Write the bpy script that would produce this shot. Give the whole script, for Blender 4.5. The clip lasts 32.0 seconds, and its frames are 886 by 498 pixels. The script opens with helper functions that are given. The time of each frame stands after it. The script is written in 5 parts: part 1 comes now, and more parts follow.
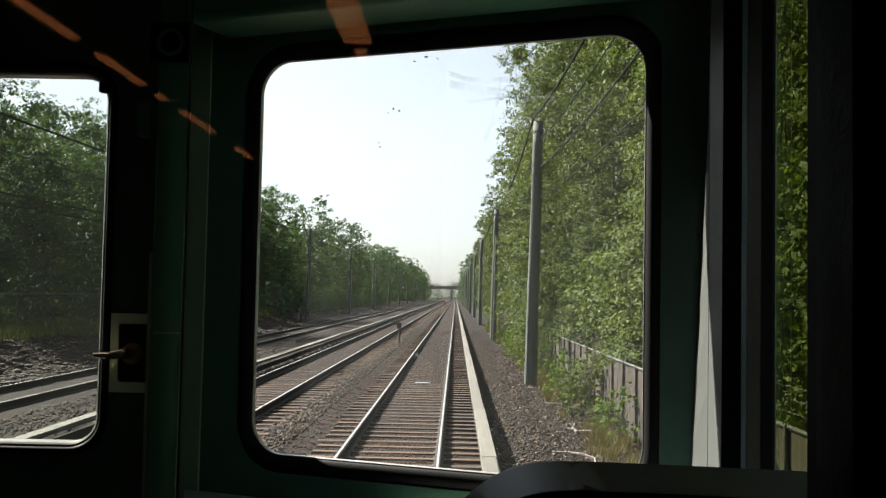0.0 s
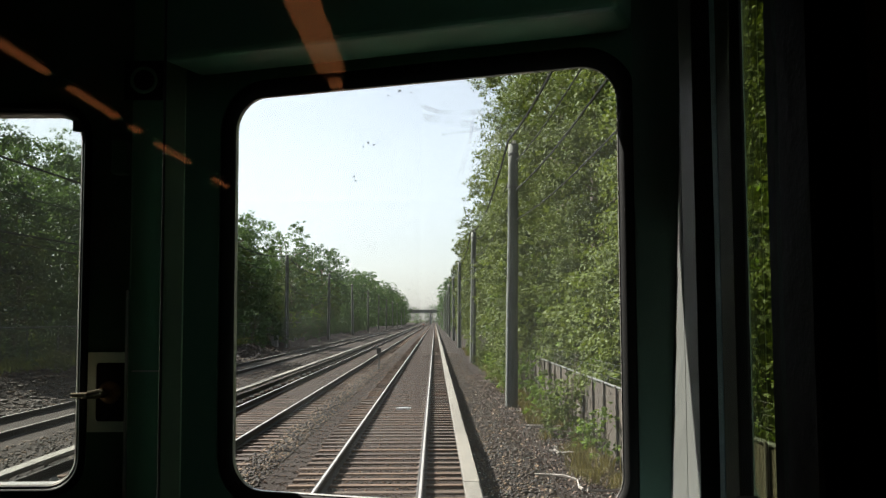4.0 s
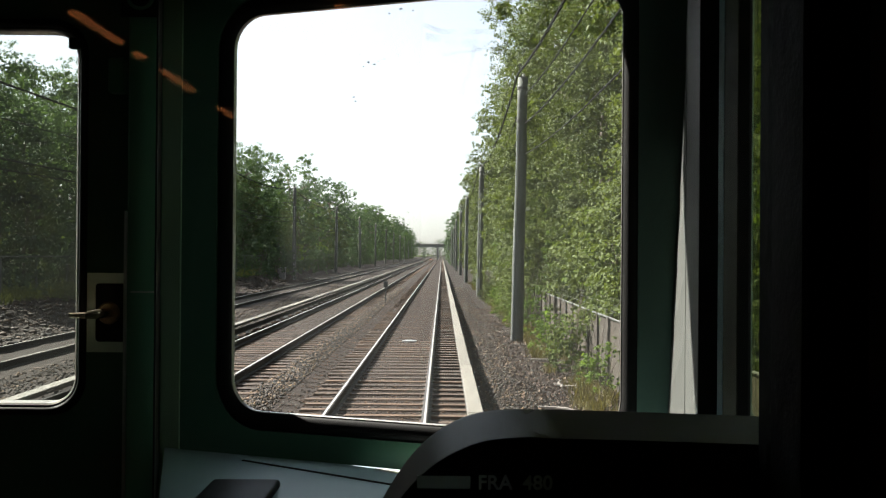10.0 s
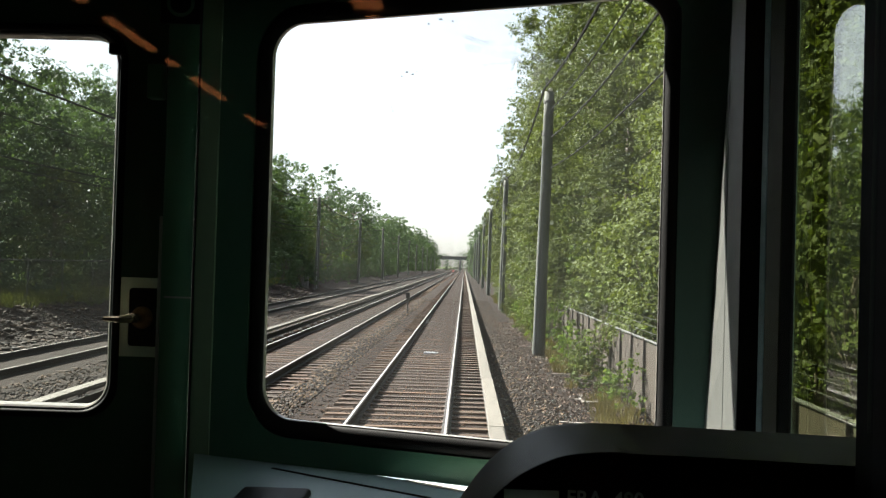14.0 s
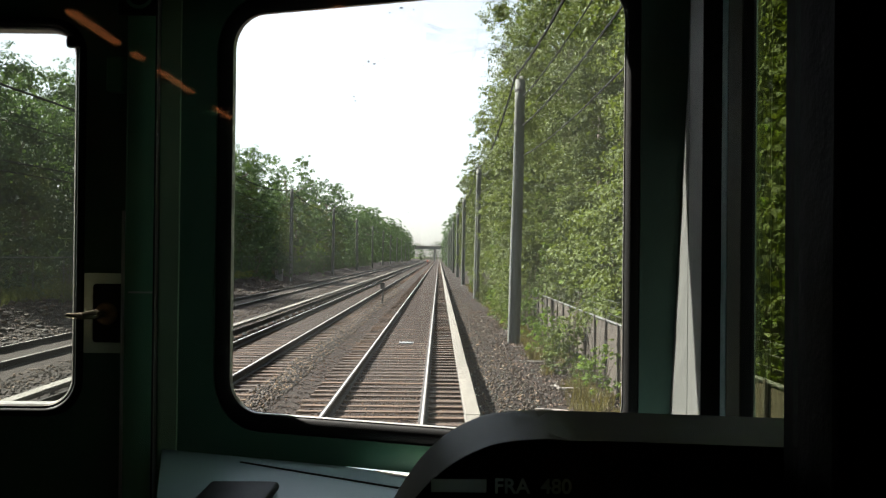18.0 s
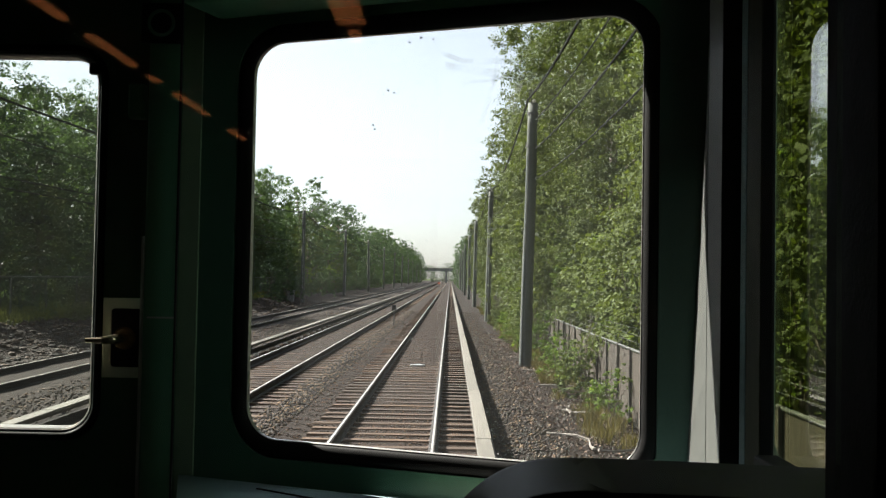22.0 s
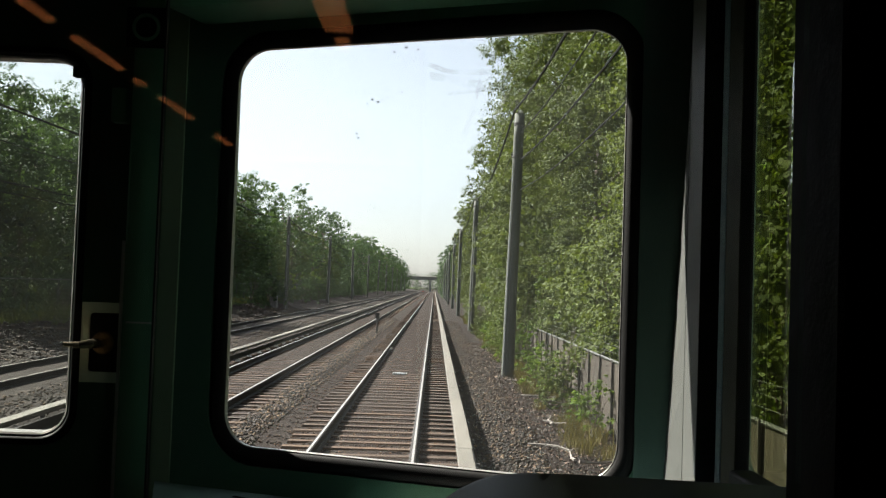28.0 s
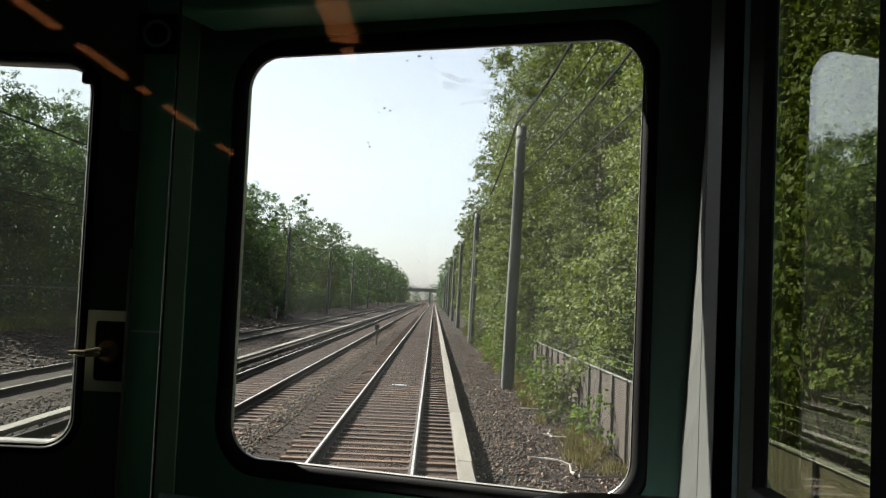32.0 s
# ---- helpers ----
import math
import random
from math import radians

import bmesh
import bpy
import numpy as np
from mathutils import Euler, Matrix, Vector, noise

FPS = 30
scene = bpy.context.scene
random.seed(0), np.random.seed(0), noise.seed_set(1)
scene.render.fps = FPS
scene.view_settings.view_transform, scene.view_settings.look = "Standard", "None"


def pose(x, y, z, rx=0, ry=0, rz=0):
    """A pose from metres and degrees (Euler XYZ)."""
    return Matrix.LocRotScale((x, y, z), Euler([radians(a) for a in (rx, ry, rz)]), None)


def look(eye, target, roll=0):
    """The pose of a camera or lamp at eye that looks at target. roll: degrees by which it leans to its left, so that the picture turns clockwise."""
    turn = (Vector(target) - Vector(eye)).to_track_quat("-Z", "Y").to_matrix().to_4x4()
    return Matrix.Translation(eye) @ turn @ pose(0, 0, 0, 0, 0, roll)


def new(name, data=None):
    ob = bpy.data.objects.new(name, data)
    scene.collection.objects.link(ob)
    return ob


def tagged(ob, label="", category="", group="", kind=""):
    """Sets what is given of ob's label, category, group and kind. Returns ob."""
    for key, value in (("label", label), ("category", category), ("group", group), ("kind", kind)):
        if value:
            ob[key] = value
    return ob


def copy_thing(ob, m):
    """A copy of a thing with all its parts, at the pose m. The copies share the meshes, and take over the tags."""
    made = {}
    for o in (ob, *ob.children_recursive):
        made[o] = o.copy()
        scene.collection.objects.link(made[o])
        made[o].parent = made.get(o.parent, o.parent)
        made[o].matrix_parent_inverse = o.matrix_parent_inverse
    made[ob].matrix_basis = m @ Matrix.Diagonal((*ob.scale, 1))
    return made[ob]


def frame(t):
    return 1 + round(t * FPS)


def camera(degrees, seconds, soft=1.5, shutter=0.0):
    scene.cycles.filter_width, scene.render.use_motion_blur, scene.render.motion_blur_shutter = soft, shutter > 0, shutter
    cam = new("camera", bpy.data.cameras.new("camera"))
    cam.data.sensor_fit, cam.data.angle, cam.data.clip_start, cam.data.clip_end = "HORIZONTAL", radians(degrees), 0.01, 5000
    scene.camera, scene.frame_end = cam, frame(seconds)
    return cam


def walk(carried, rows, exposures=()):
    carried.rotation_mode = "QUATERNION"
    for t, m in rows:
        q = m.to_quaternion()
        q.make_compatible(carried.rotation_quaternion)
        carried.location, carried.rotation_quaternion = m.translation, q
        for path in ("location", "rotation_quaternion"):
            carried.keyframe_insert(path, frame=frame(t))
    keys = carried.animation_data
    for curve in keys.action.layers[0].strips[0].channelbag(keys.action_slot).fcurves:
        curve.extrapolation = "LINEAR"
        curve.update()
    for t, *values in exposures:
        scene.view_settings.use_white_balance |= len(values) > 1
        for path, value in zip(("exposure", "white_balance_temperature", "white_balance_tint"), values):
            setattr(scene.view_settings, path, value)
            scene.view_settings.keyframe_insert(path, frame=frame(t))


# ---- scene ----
# A driver's cab of a commuter train standing on the line, looked out of from the door of the passenger room.
# x to the right, y ahead along the track, z up from the rail head; x = 0 is the eye's line, the track's middle lies at x = -0.91.
cam = camera(49.0, 32.0, soft=1.25)
# seconds, x, y, z, pitch, roll, yaw
PATH = [
    (0.0, 0.003, -0.012, 2.249, 2.78, -1.10, 0.75),
    (0.5, -0.002, -0.002, 2.242, 1.61, -0.79, 1.01),
    (1.0, -0.001, -0.005, 2.250, 2.53, -1.21, 0.49),
    (1.5, -0.002, -0.001, 2.253, 3.11, -0.94, 0.50),
    (2.0, -0.018, 0.011, 2.251, 3.80, -1.91, -0.02),
    (2.5, -0.013, -0.005, 2.255, 4.75, -1.47, -0.30),
    (3.0, -0.010, -0.009, 2.256, 4.50, -1.25, -0.06),
    (3.5, -0.004, -0.016, 2.260, 4.72, -0.73, -0.28),
    (4.0, 0.004, -0.020, 2.262, 4.17, 0.25, -0.48),
    (4.5, -0.001, -0.005, 2.257, 3.26, 0.04, -0.15),
    (6.5, 0.007, -0.009, 2.259, 3.54, -0.27, -0.86),
    (7.0, 0.013, -0.014, 2.257, 3.25, 0.08, -0.66),
    (7.5, -0.002, -0.013, 2.258, 3.55, -0.73, -0.12),
    (8.0, -0.004, -0.016, 2.255, 2.71, -1.60, -0.25),
    (8.5, 0.006, -0.027, 2.256, 2.71, -0.72, -0.28),
    (9.0, -0.010, -0.021, 2.253, 2.18, -1.87, 0.57),
    (9.5, 0.002, -0.018, 2.250, 1.83, -1.07, 0.42),
    (10.0, 0.016, -0.002, 2.245, 0.32, -0.45, -0.06),
    (10.5, 0.005, -0.001, 2.245, 0.67, -0.87, 0.63),
    (11.0, 0.010, -0.001, 2.246, 0.67, -0.82, 0.40),
    (11.5, 0.005, 0.003, 2.244, 1.02, -1.16, 0.65),
    (12.0, -0.003, 0.004, 2.244, 0.82, -1.57, 1.32),
    (12.5, 0.002, 0.000, 2.246, 1.23, -1.12, 1.21),
    (13.0, -0.005, -0.000, 2.248, 1.69, -1.26, 1.65),
    (13.5, -0.002, 0.001, 2.246, 1.36, -1.40, 1.45),
    (14.0, -0.003, 0.005, 2.243, 1.02, -1.65, 1.26),
    (14.5, -0.001, 0.013, 2.239, -0.12, -1.69, 0.80),
    (15.0, 0.007, 0.011, 2.239, -0.10, -0.93, 0.17),
    (15.5, -0.006, 0.018, 2.240, 0.24, -1.71, 0.39),
    (17.5, -0.000, 0.013, 2.242, 0.33, -1.51, 0.15),
    (18.0, 0.011, 0.008, 2.243, 0.44, -0.59, -0.24),
    (18.5, -0.002, 0.008, 2.247, 1.04, -0.95, 1.07),
    (19.0, -0.014, 0.009, 2.247, 1.03, -1.74, 1.73),
    (19.5, 0.001, 0.010, 2.249, 1.36, -1.21, 1.01),
    (20.0, -0.003, 0.003, 2.251, 1.67, -0.89, 1.14),
    (20.5, -0.007, 0.003, 2.251, 1.85, -1.26, 1.20),
    (21.0, -0.005, 0.005, 2.254, 1.54, -1.18, 1.01),
    (21.5, -0.004, 0.005, 2.252, 1.69, -0.89, 0.52),
    (22.0, 0.001, 0.003, 2.252, 1.73, -1.00, 0.43),
    (22.5, 0.003, 0.002, 2.252, 1.79, -1.28, 0.18),
    (23.0, -0.002, 0.002, 2.251, 1.79, -1.08, 0.25),
    (23.5, -0.005, 0.002, 2.252, 2.08, -1.60, 0.31),
    (24.0, 0.002, 0.005, 2.252, 1.88, -0.96, -0.13),
    (24.5, -0.005, -0.000, 2.254, 2.07, -1.61, 0.19),
    (25.0, 0.002, 0.001, 2.254, 2.13, -1.21, -0.17),
    (25.5, -0.003, 0.002, 2.252, 1.73, -1.74, 0.07),
    (27.5, -0.009, 0.003, 2.252, 1.64, -2.40, 0.42),
    (28.0, 0.006, 0.002, 2.254, 2.27, -1.96, -0.51),
    (28.5, 0.007, 0.001, 2.251, 1.45, -1.37, -0.54),
    (29.0, -0.007, 0.005, 2.249, 1.59, -2.36, 0.01),
    (29.5, -0.011, 0.007, 2.250, 1.72, -2.72, 0.19),
    (30.0, 0.004, 0.010, 2.248, 1.63, -1.40, -0.39),
    (30.5, -0.007, 0.011, 2.254, 2.57, -2.10, -0.22),
    (31.0, -0.005, 0.014, 2.250, 1.86, -2.42, -0.32),
    (31.5, 0.002, 0.023, 2.250, 2.01, -1.76, -0.77),
    (32.0, -0.011, 0.019, 2.252, 2.98, -2.53, -0.52),
]
walk(cam, [(t, pose(x, y, z, 90 + pitch, roll, yaw)) for t, x, y, z, pitch, roll, yaw in PATH],
     exposures=[(t, 2.22 + e) for t, e in ((0, -0.03), (4, -0.16), (8, -0.02), (10, 0.15), (15, 0.25), (19, 0.2), (21, 0.03), (23, -0.05), (28, -0.12), (32, -0.12))])

# ---- world and light ----
SUN = Vector((-0.96, 0.62, 1.0)).normalized()
world = bpy.data.worlds.new("sky")
world.use_nodes = True
scene.world = world
wn = world.node_tree
sky = wn.nodes.new("ShaderNodeTexSky")
sky.sky_type, sky.sun_disc = "NISHITA", False
sky.sun_elevation, sky.sun_rotation = math.asin(SUN.z), math.atan2(SUN.x, SUN.y)
sky.air_density, sky.dust_density, sky.ozone_density = 1.0, 1.4, 2.0
pale = wn.nodes.new("ShaderNodeHueSaturation")
pale.inputs["Saturation"].default_value = 0.40
wn.links.new(sky.outputs[0], pale.inputs["Color"])
wn.links.new(pale.outputs[0], wn.nodes["Background"].inputs[0])
wn.nodes["Background"].inputs[1].default_value = 0.05
sun = bpy.data.lights.new("sun", "SUN")
sun.energy, sun.angle, sun.color = 5.0, radians(0.55), (1.0, 0.94, 0.85)
new("sun", sun).matrix_world = look(SUN * 200, (0, 0, 0))


# ---- materials ----
def material(name):
    m = bpy.data.materials.new(name)
    m.use_nodes = True
    nt = m.node_tree
    return m, nt, nt.nodes["Principled BSDF"]


def node(nt, kind, **values):
    n = nt.nodes.new(kind)
    for key, value in values.items():
        n.inputs[key].default_value = value
    return n


def ramp(nt, fac, stops):
    r = nt.nodes.new("ShaderNodeValToRGB")
    while len(r.color_ramp.elements) < len(stops):
        r.color_ramp.elements.new(0.5)
    for e, (pos, col) in zip(r.color_ramp.elements, stops):
        e.position, e.color = pos, (*col, 1)
    nt.links.new(fac, r.inputs[0])
    return r.outputs[0]


def surface(name, dark, light, scale=6.0, rough=0.6, bump=0.2, metal=0.0, fine=60.0, stretch=(1, 1, 1), vary=0.0, spec=0.5, world_space=False):
    """Two scales of noise between two colours, with a fine bump; vary shifts the tone from piece to piece."""
    m, nt, b = material(name)
    tc = nt.nodes.new("ShaderNodeNewGeometry") if world_space else nt.nodes.new("ShaderNodeTexCoord")
    mp = node(nt, "ShaderNodeMapping", Scale=stretch)
    nt.links.new(tc.outputs["Position" if world_space else "Object"], mp.inputs[0])
    big = node(nt, "ShaderNodeTexNoise", Scale=scale, Detail=5.0, Roughness=0.6)
    small = node(nt, "ShaderNodeTexNoise", Scale=fine, Detail=4.0, Roughness=0.7)
    nt.links.new(mp.outputs[0], big.inputs["Vector"])
    nt.links.new(mp.outputs[0], small.inputs["Vector"])
    add = nt.nodes.new("ShaderNodeMath")
    add.operation = "MULTIPLY_ADD"
    add.inputs[1].default_value = 0.45
    nt.links.new(small.outputs[0], add.inputs[0])
    half = nt.nodes.new("ShaderNodeMath")
    half.operation = "MULTIPLY"
    half.inputs[1].default_value = 0.55
    nt.links.new(big.outputs[0], half.inputs[0])
    nt.links.new(half.outputs[0], add.inputs[2])
    col = ramp(nt, add.outputs[0], [(0.36, dark), (0.64, light)])
    if vary:
        info = nt.nodes.new("ShaderNodeObjectInfo")
        hsv = nt.nodes.new("ShaderNodeHueSaturation")
        mr = node(nt, "ShaderNodeMapRange", **{"To Min": 1 - vary, "To Max": 1 + vary})
        nt.links.new(info.outputs["Random"], mr.inputs[0])
        nt.links.new(mr.outputs[0], hsv.inputs["Value"])
        nt.links.new(col, hsv.inputs["Color"])
        col = hsv.outputs[0]
    nt.links.new(col, b.inputs["Base Color"])
    b.inputs["Roughness"].default_value = rough
    b.inputs["Metallic"].default_value = metal
    b.inputs["Specular IOR Level"].default_value = spec
    if bump:
        bp = node(nt, "ShaderNodeBump", Strength=bump, Distance=0.01)
        nt.links.new(add.outputs[0], bp.inputs["Height"])
        nt.links.new(bp.outputs[0], b.inputs["Normal"])
    return m


def glass(name, tint=(0.975, 0.985, 0.985), film=0.0, bare=0.04, curve=5.0, rough=0.0):
    """Clear pane with a sheen that grows at a slant; film: the share of its face that dust and any haze veil cover."""
    m, nt, b = material(name)
    nt.nodes.remove(b)
    out = nt.nodes["Material Output"]
    clear, gloss, mix = nt.nodes.new("ShaderNodeBsdfTransparent"), nt.nodes.new("ShaderNodeBsdfGlossy"), nt.nodes.new("ShaderNodeMixShader")
    facing = nt.nodes.new("ShaderNodeLayerWeight")
    facing.inputs[0].default_value = 0.5
    power, fres = nt.nodes.new("ShaderNodeMath"), nt.nodes.new("ShaderNodeMath")
    power.operation, fres.operation = "POWER", "MULTIPLY_ADD"
    power.inputs[1].default_value = curve
    fres.inputs[1].default_value, fres.inputs[2].default_value = 1 - bare, bare
    nt.links.new(facing.outputs["Facing"], power.inputs[0])
    nt.links.new(power.outputs[0], fres.inputs[0])
    clear.inputs[0].default_value = (*tint, 1)
    gloss.inputs["Roughness"].default_value = rough
    nt.links.new(fres.outputs[0], mix.inputs[0])
    nt.links.new(clear.outputs[0], mix.inputs[1])
    nt.links.new(gloss.outputs[0], mix.inputs[2])
    last = mix
    if film:
        dust, share = nt.nodes.new("ShaderNodeBsdfTranslucent"), nt.nodes.new("ShaderNodeMixShader")
        dust.inputs[0].default_value = (0.80, 0.82, 0.80, 1)
        tc = nt.nodes.new("ShaderNodeTexCoord")
        nz = node(nt, "ShaderNodeTexNoise", Scale=5.0, Detail=7.0, Roughness=0.65)
        nt.links.new(tc.outputs["Object"], nz.inputs["Vector"])
        mr = node(nt, "ShaderNodeMapRange", **{"From Min": 0.3, "From Max": 0.7, "To Min": film * 0.6, "To Max": film * 1.4})
        nt.links.new(nz.outputs[0], mr.inputs[0])
        nt.links.new(mr.outputs[0], share.inputs[0])
        nt.links.new(mix.outputs[0], share.inputs[1])
        nt.links.new(dust.outputs[0], share.inputs[2])
        last = share
    nt.links.new(last.outputs[0], out.inputs[0])
    return m


def glow(name, colour, strength):
    m, nt, b = material(name)
    b.inputs["Base Color"].default_value = (0.8, 0.6, 0.4, 1)
    b.inputs["Emission Color"].default_value = (*colour, 1)
    b.inputs["Emission Strength"].default_value = strength
    return m


def see_through(name, colour, share, rough=0.6, scale=0.0, lit_through=False):
    """A film or a mesh of wires that covers the given share of its face."""
    m, nt, b = material(name)
    out = nt.nodes["Material Output"]
    clear, mix = nt.nodes.new("ShaderNodeBsdfTransparent"), nt.nodes.new("ShaderNodeMixShader")
    b.inputs["Base Color"].default_value = (*colour, 1)
    b.inputs["Roughness"].default_value = rough
    mix.inputs[0].default_value = share
    if scale:
        tc = nt.nodes.new("ShaderNodeTexCoord")
        nz = node(nt, "ShaderNodeTexNoise", Scale=scale, Detail=6.0, Roughness=0.7)
        nt.links.new(tc.outputs["Object"], nz.inputs["Vector"])
        mr = node(nt, "ShaderNodeMapRange", **{"From Min": 0.42, "From Max": 0.7, "To Min": 0.0, "To Max": share * 2})
        nt.links.new(nz.outputs[0], mr.inputs[0])
        nt.links.new(mr.outputs[0], mix.inputs[0])
    nt.links.new(clear.outputs[0], mix.inputs[1])
    body = b
    if lit_through:
        nt.nodes.remove(b)
        body = nt.nodes.new("ShaderNodeBsdfTranslucent")
        body.inputs[0].default_value = (*colour, 1)
    nt.links.new(body.outputs[0], mix.inputs[2])
    nt.links.new(mix.outputs[0], out.inputs[0])
    return m


def leafy(name, dark, light, glint=0.35):
    """Leaves: each one its own tone, some light passing through."""
    m, nt, b = material(name)
    out = nt.nodes["Material Output"]
    geo = nt.nodes.new("ShaderNodeNewGeometry")
    tc = nt.nodes.new("ShaderNodeTexCoord")
    nz = node(nt, "ShaderNodeTexNoise", Scale=0.55, Detail=3.0)
    nt.links.new(tc.outputs["Object"], nz.inputs["Vector"])
    info = nt.nodes.new("ShaderNodeObjectInfo")
    s1 = nt.nodes.new("ShaderNodeMath")
    s1.operation = "MULTIPLY_ADD"
    s1.inputs[1].default_value = 0.46
    nt.links.new(geo.outputs["Random Per Island"], s1.inputs[0])
    nt.links.new(nz.outputs[0], s1.inputs[2])
    s2 = nt.nodes.new("ShaderNodeMath")
    s2.operation = "MULTIPLY_ADD"
    s2.inputs[1].default_value = 0.42
    nt.links.new(info.outputs["Random"], s2.inputs[0])
    nt.links.new(s1.outputs[0], s2.inputs[2])
    col = ramp(nt, s2.outputs[0], [(0.42, dark), (1.16, light)])
    nt.links.new(col, b.inputs["Base Color"])
    b.inputs["Roughness"].default_value = 0.6
    b.inputs["Specular IOR Level"].default_value = 0.07
    tr = nt.nodes.new("ShaderNodeBsdfTranslucent")
    warm = nt.nodes.new("ShaderNodeMix")
    warm.data_type, warm.blend_type = "RGBA", "MULTIPLY"
    warm.inputs[0].default_value = 1.0
    nt.links.new(col, warm.inputs[6])
    warm.inputs[7].default_value = (1.2, 1.22, 0.5, 1)
    nt.links.new(warm.outputs[2], tr.inputs[0])
    mix = nt.nodes.new("ShaderNodeMixShader")
    mix.inputs[0].default_value = glint
    nt.links.new(b.outputs[0], mix.inputs[1])
    nt.links.new(tr.outputs[0], mix.inputs[2])
    nt.links.new(mix.outputs[0], out.inputs[0])
    return m


def ground_material():
    """Ballast along the tracks, brown soil and leaf litter at the sides, grass beyond the far fence."""
    m, nt, b = material("ground")
    geo = nt.nodes.new("ShaderNodeNewGeometry")
    sep = nt.nodes.new("ShaderNodeSeparateXYZ")
    nt.links.new(geo.outputs["Position"], sep.inputs[0])
    wob = node(nt, "ShaderNodeTexNoise", Scale=1.1, Detail=6.0, Roughness=0.65)
    nt.links.new(geo.outputs["Position"], wob.inputs["Vector"])
    xw = nt.nodes.new("ShaderNodeMath")
    xw.operation = "MULTIPLY_ADD"
    xw.inputs[1].default_value = 1.6
    nt.links.new(wob.outputs[0], xw.inputs[0])
    nt.links.new(sep.outputs[0], xw.inputs[2])
    vor = node(nt, "ShaderNodeTexVoronoi", Scale=19.0)
    nt.links.new(geo.outputs["Position"], vor.inputs["Vector"])
    fine = node(nt, "ShaderNodeTexNoise", Scale=34.0, Detail=5.0, Roughness=0.75)
    nt.links.new(geo.outputs["Position"], fine.inputs["Vector"])
    stone = ramp(nt, vor.outputs["Color"], [(0.1, (0.002797, 0.001634, 0.0008413)), (0.5, (0.00995, 0.005515, 0.002646)), (0.95, (0.02642, 0.01511, 0.007455))])
    rust = ramp(nt, fine.outputs[0], [(0.3, (0.006214, 0.002801, 0.0012)), (0.7, (0.02052, 0.009742, 0.004166))])
    soil = ramp(nt, fine.outputs[0], [(0.3, (0.003263, 0.001485, 0.0006239)), (0.5, (0.008902, 0.003898, 0.001507)), (0.75, (0.02136, 0.009658, 0.003742))])
    turf = ramp(nt, fine.outputs[0], [(0.3, (0.035, 0.055, 0.014)), (0.7, (0.11, 0.14, 0.04))])

    def zone(lo, hi):
        r = node(nt, "ShaderNodeMapRange", **{"From Min": lo, "From Max": hi})
        r.clamp = True
        nt.links.new(xw.outputs[0], r.inputs[0])
        return r.outputs[0]

    def blend(fac, a, c):
        mx = nt.nodes.new("ShaderNodeMix")
        mx.data_type = "RGBA"
        nt.links.new(fac, mx.inputs[0])
        nt.links.new(a, mx.inputs[6])
        nt.links.new(c, mx.inputs[7])
        return mx.outputs[2]

    dirt = node(nt, "ShaderNodeTexNoise", Scale=0.45, Detail=4.0)
    nt.links.new(geo.outputs["Position"], dirt.inputs["Vector"])
    dm = node(nt, "ShaderNodeMapRange", **{"From Min": 0.35, "From Max": 0.65, "To Min": 0.1, "To Max": 0.85})
    nt.links.new(dirt.outputs[0], dm.inputs[0])
    col = blend(dm.outputs[0], stone, rust)
    for a0, a1, b0, b1 in ((-2.0, -1.3, 1.0, 1.5), (-5.9, -5.2, -2.6, -2.0)):
        both = nt.nodes.new("ShaderNodeMath")
        both.operation = "MULTIPLY"
        nt.links.new(zone(a0, a1), both.inputs[0])
        nt.links.new(zone(b1, b0), both.inputs[1])
        col = blend(both.outputs[0], col, rust)
    col = blend(zone(1.7, 2.4), col, soil)
    col = blend(zone(-12.0, -13.6), col, soil)
    col = blend(zone(-15.0, -16.4), col, turf)
    nt.links.new(col, b.inputs["Base Color"])
    b.inputs["Roughness"].default_value = 0.9
    b.inputs["Specular IOR Level"].default_value = 0.2
    bp = node(nt, "ShaderNodeBump", Strength=0.9, Distance=0.03)
    nt.links.new(vor.outputs["Distance"], bp.inputs["Height"])
    nt.links.new(bp.outputs[0], b.inputs["Normal"])
    return m


M_GROUND = ground_material()
M_STONE, nt_s, b_s = material("ballast_stone")
gi = nt_s.nodes.new("ShaderNodeNewGeometry")
nt_s.links.new(ramp(nt_s, gi.outputs["Random Per Island"], [(0.0, (0.004703, 0.002917, 0.001502)), (0.45, (0.01692, 0.01046, 0.0053)), (0.75, (0.03104, 0.01871, 0.009192)), (1.0, (0.158, 0.09994, 0.0509))]), b_s.inputs["Base Color"])
b_s.inputs["Roughness"].default_value = 0.85
M_STONE_BROWN, nt_b, b_b = material("rusty_stone")
gb = nt_b.nodes.new("ShaderNodeNewGeometry")
nt_b.links.new(ramp(nt_b, gb.outputs["Random Per Island"], [(0.0, (0.006843, 0.003116, 0.001447)), (0.6, (0.02651, 0.01275, 0.005789)), (1.0, (0.13, 0.06797, 0.0333))]), b_b.inputs["Base Color"])
b_b.inputs["Roughness"].default_value = 0.9
M_RUBBLE, nt_r, b_r = material("rubble_stone")
gr = nt_r.nodes.new("ShaderNodeNewGeometry")
nt_r.links.new(ramp(nt_r, gr.outputs["Random Per Island"], [(0.0, (0.004642, 0.002652, 0.001336)), (0.55, (0.02244, 0.01273, 0.006346)), (0.85, (0.04835, 0.02838, 0.0147)), (1.0, (0.1044, 0.06368, 0.03507))]), b_r.inputs["Base Color"])
b_r.inputs["Roughness"].default_value = 0.85
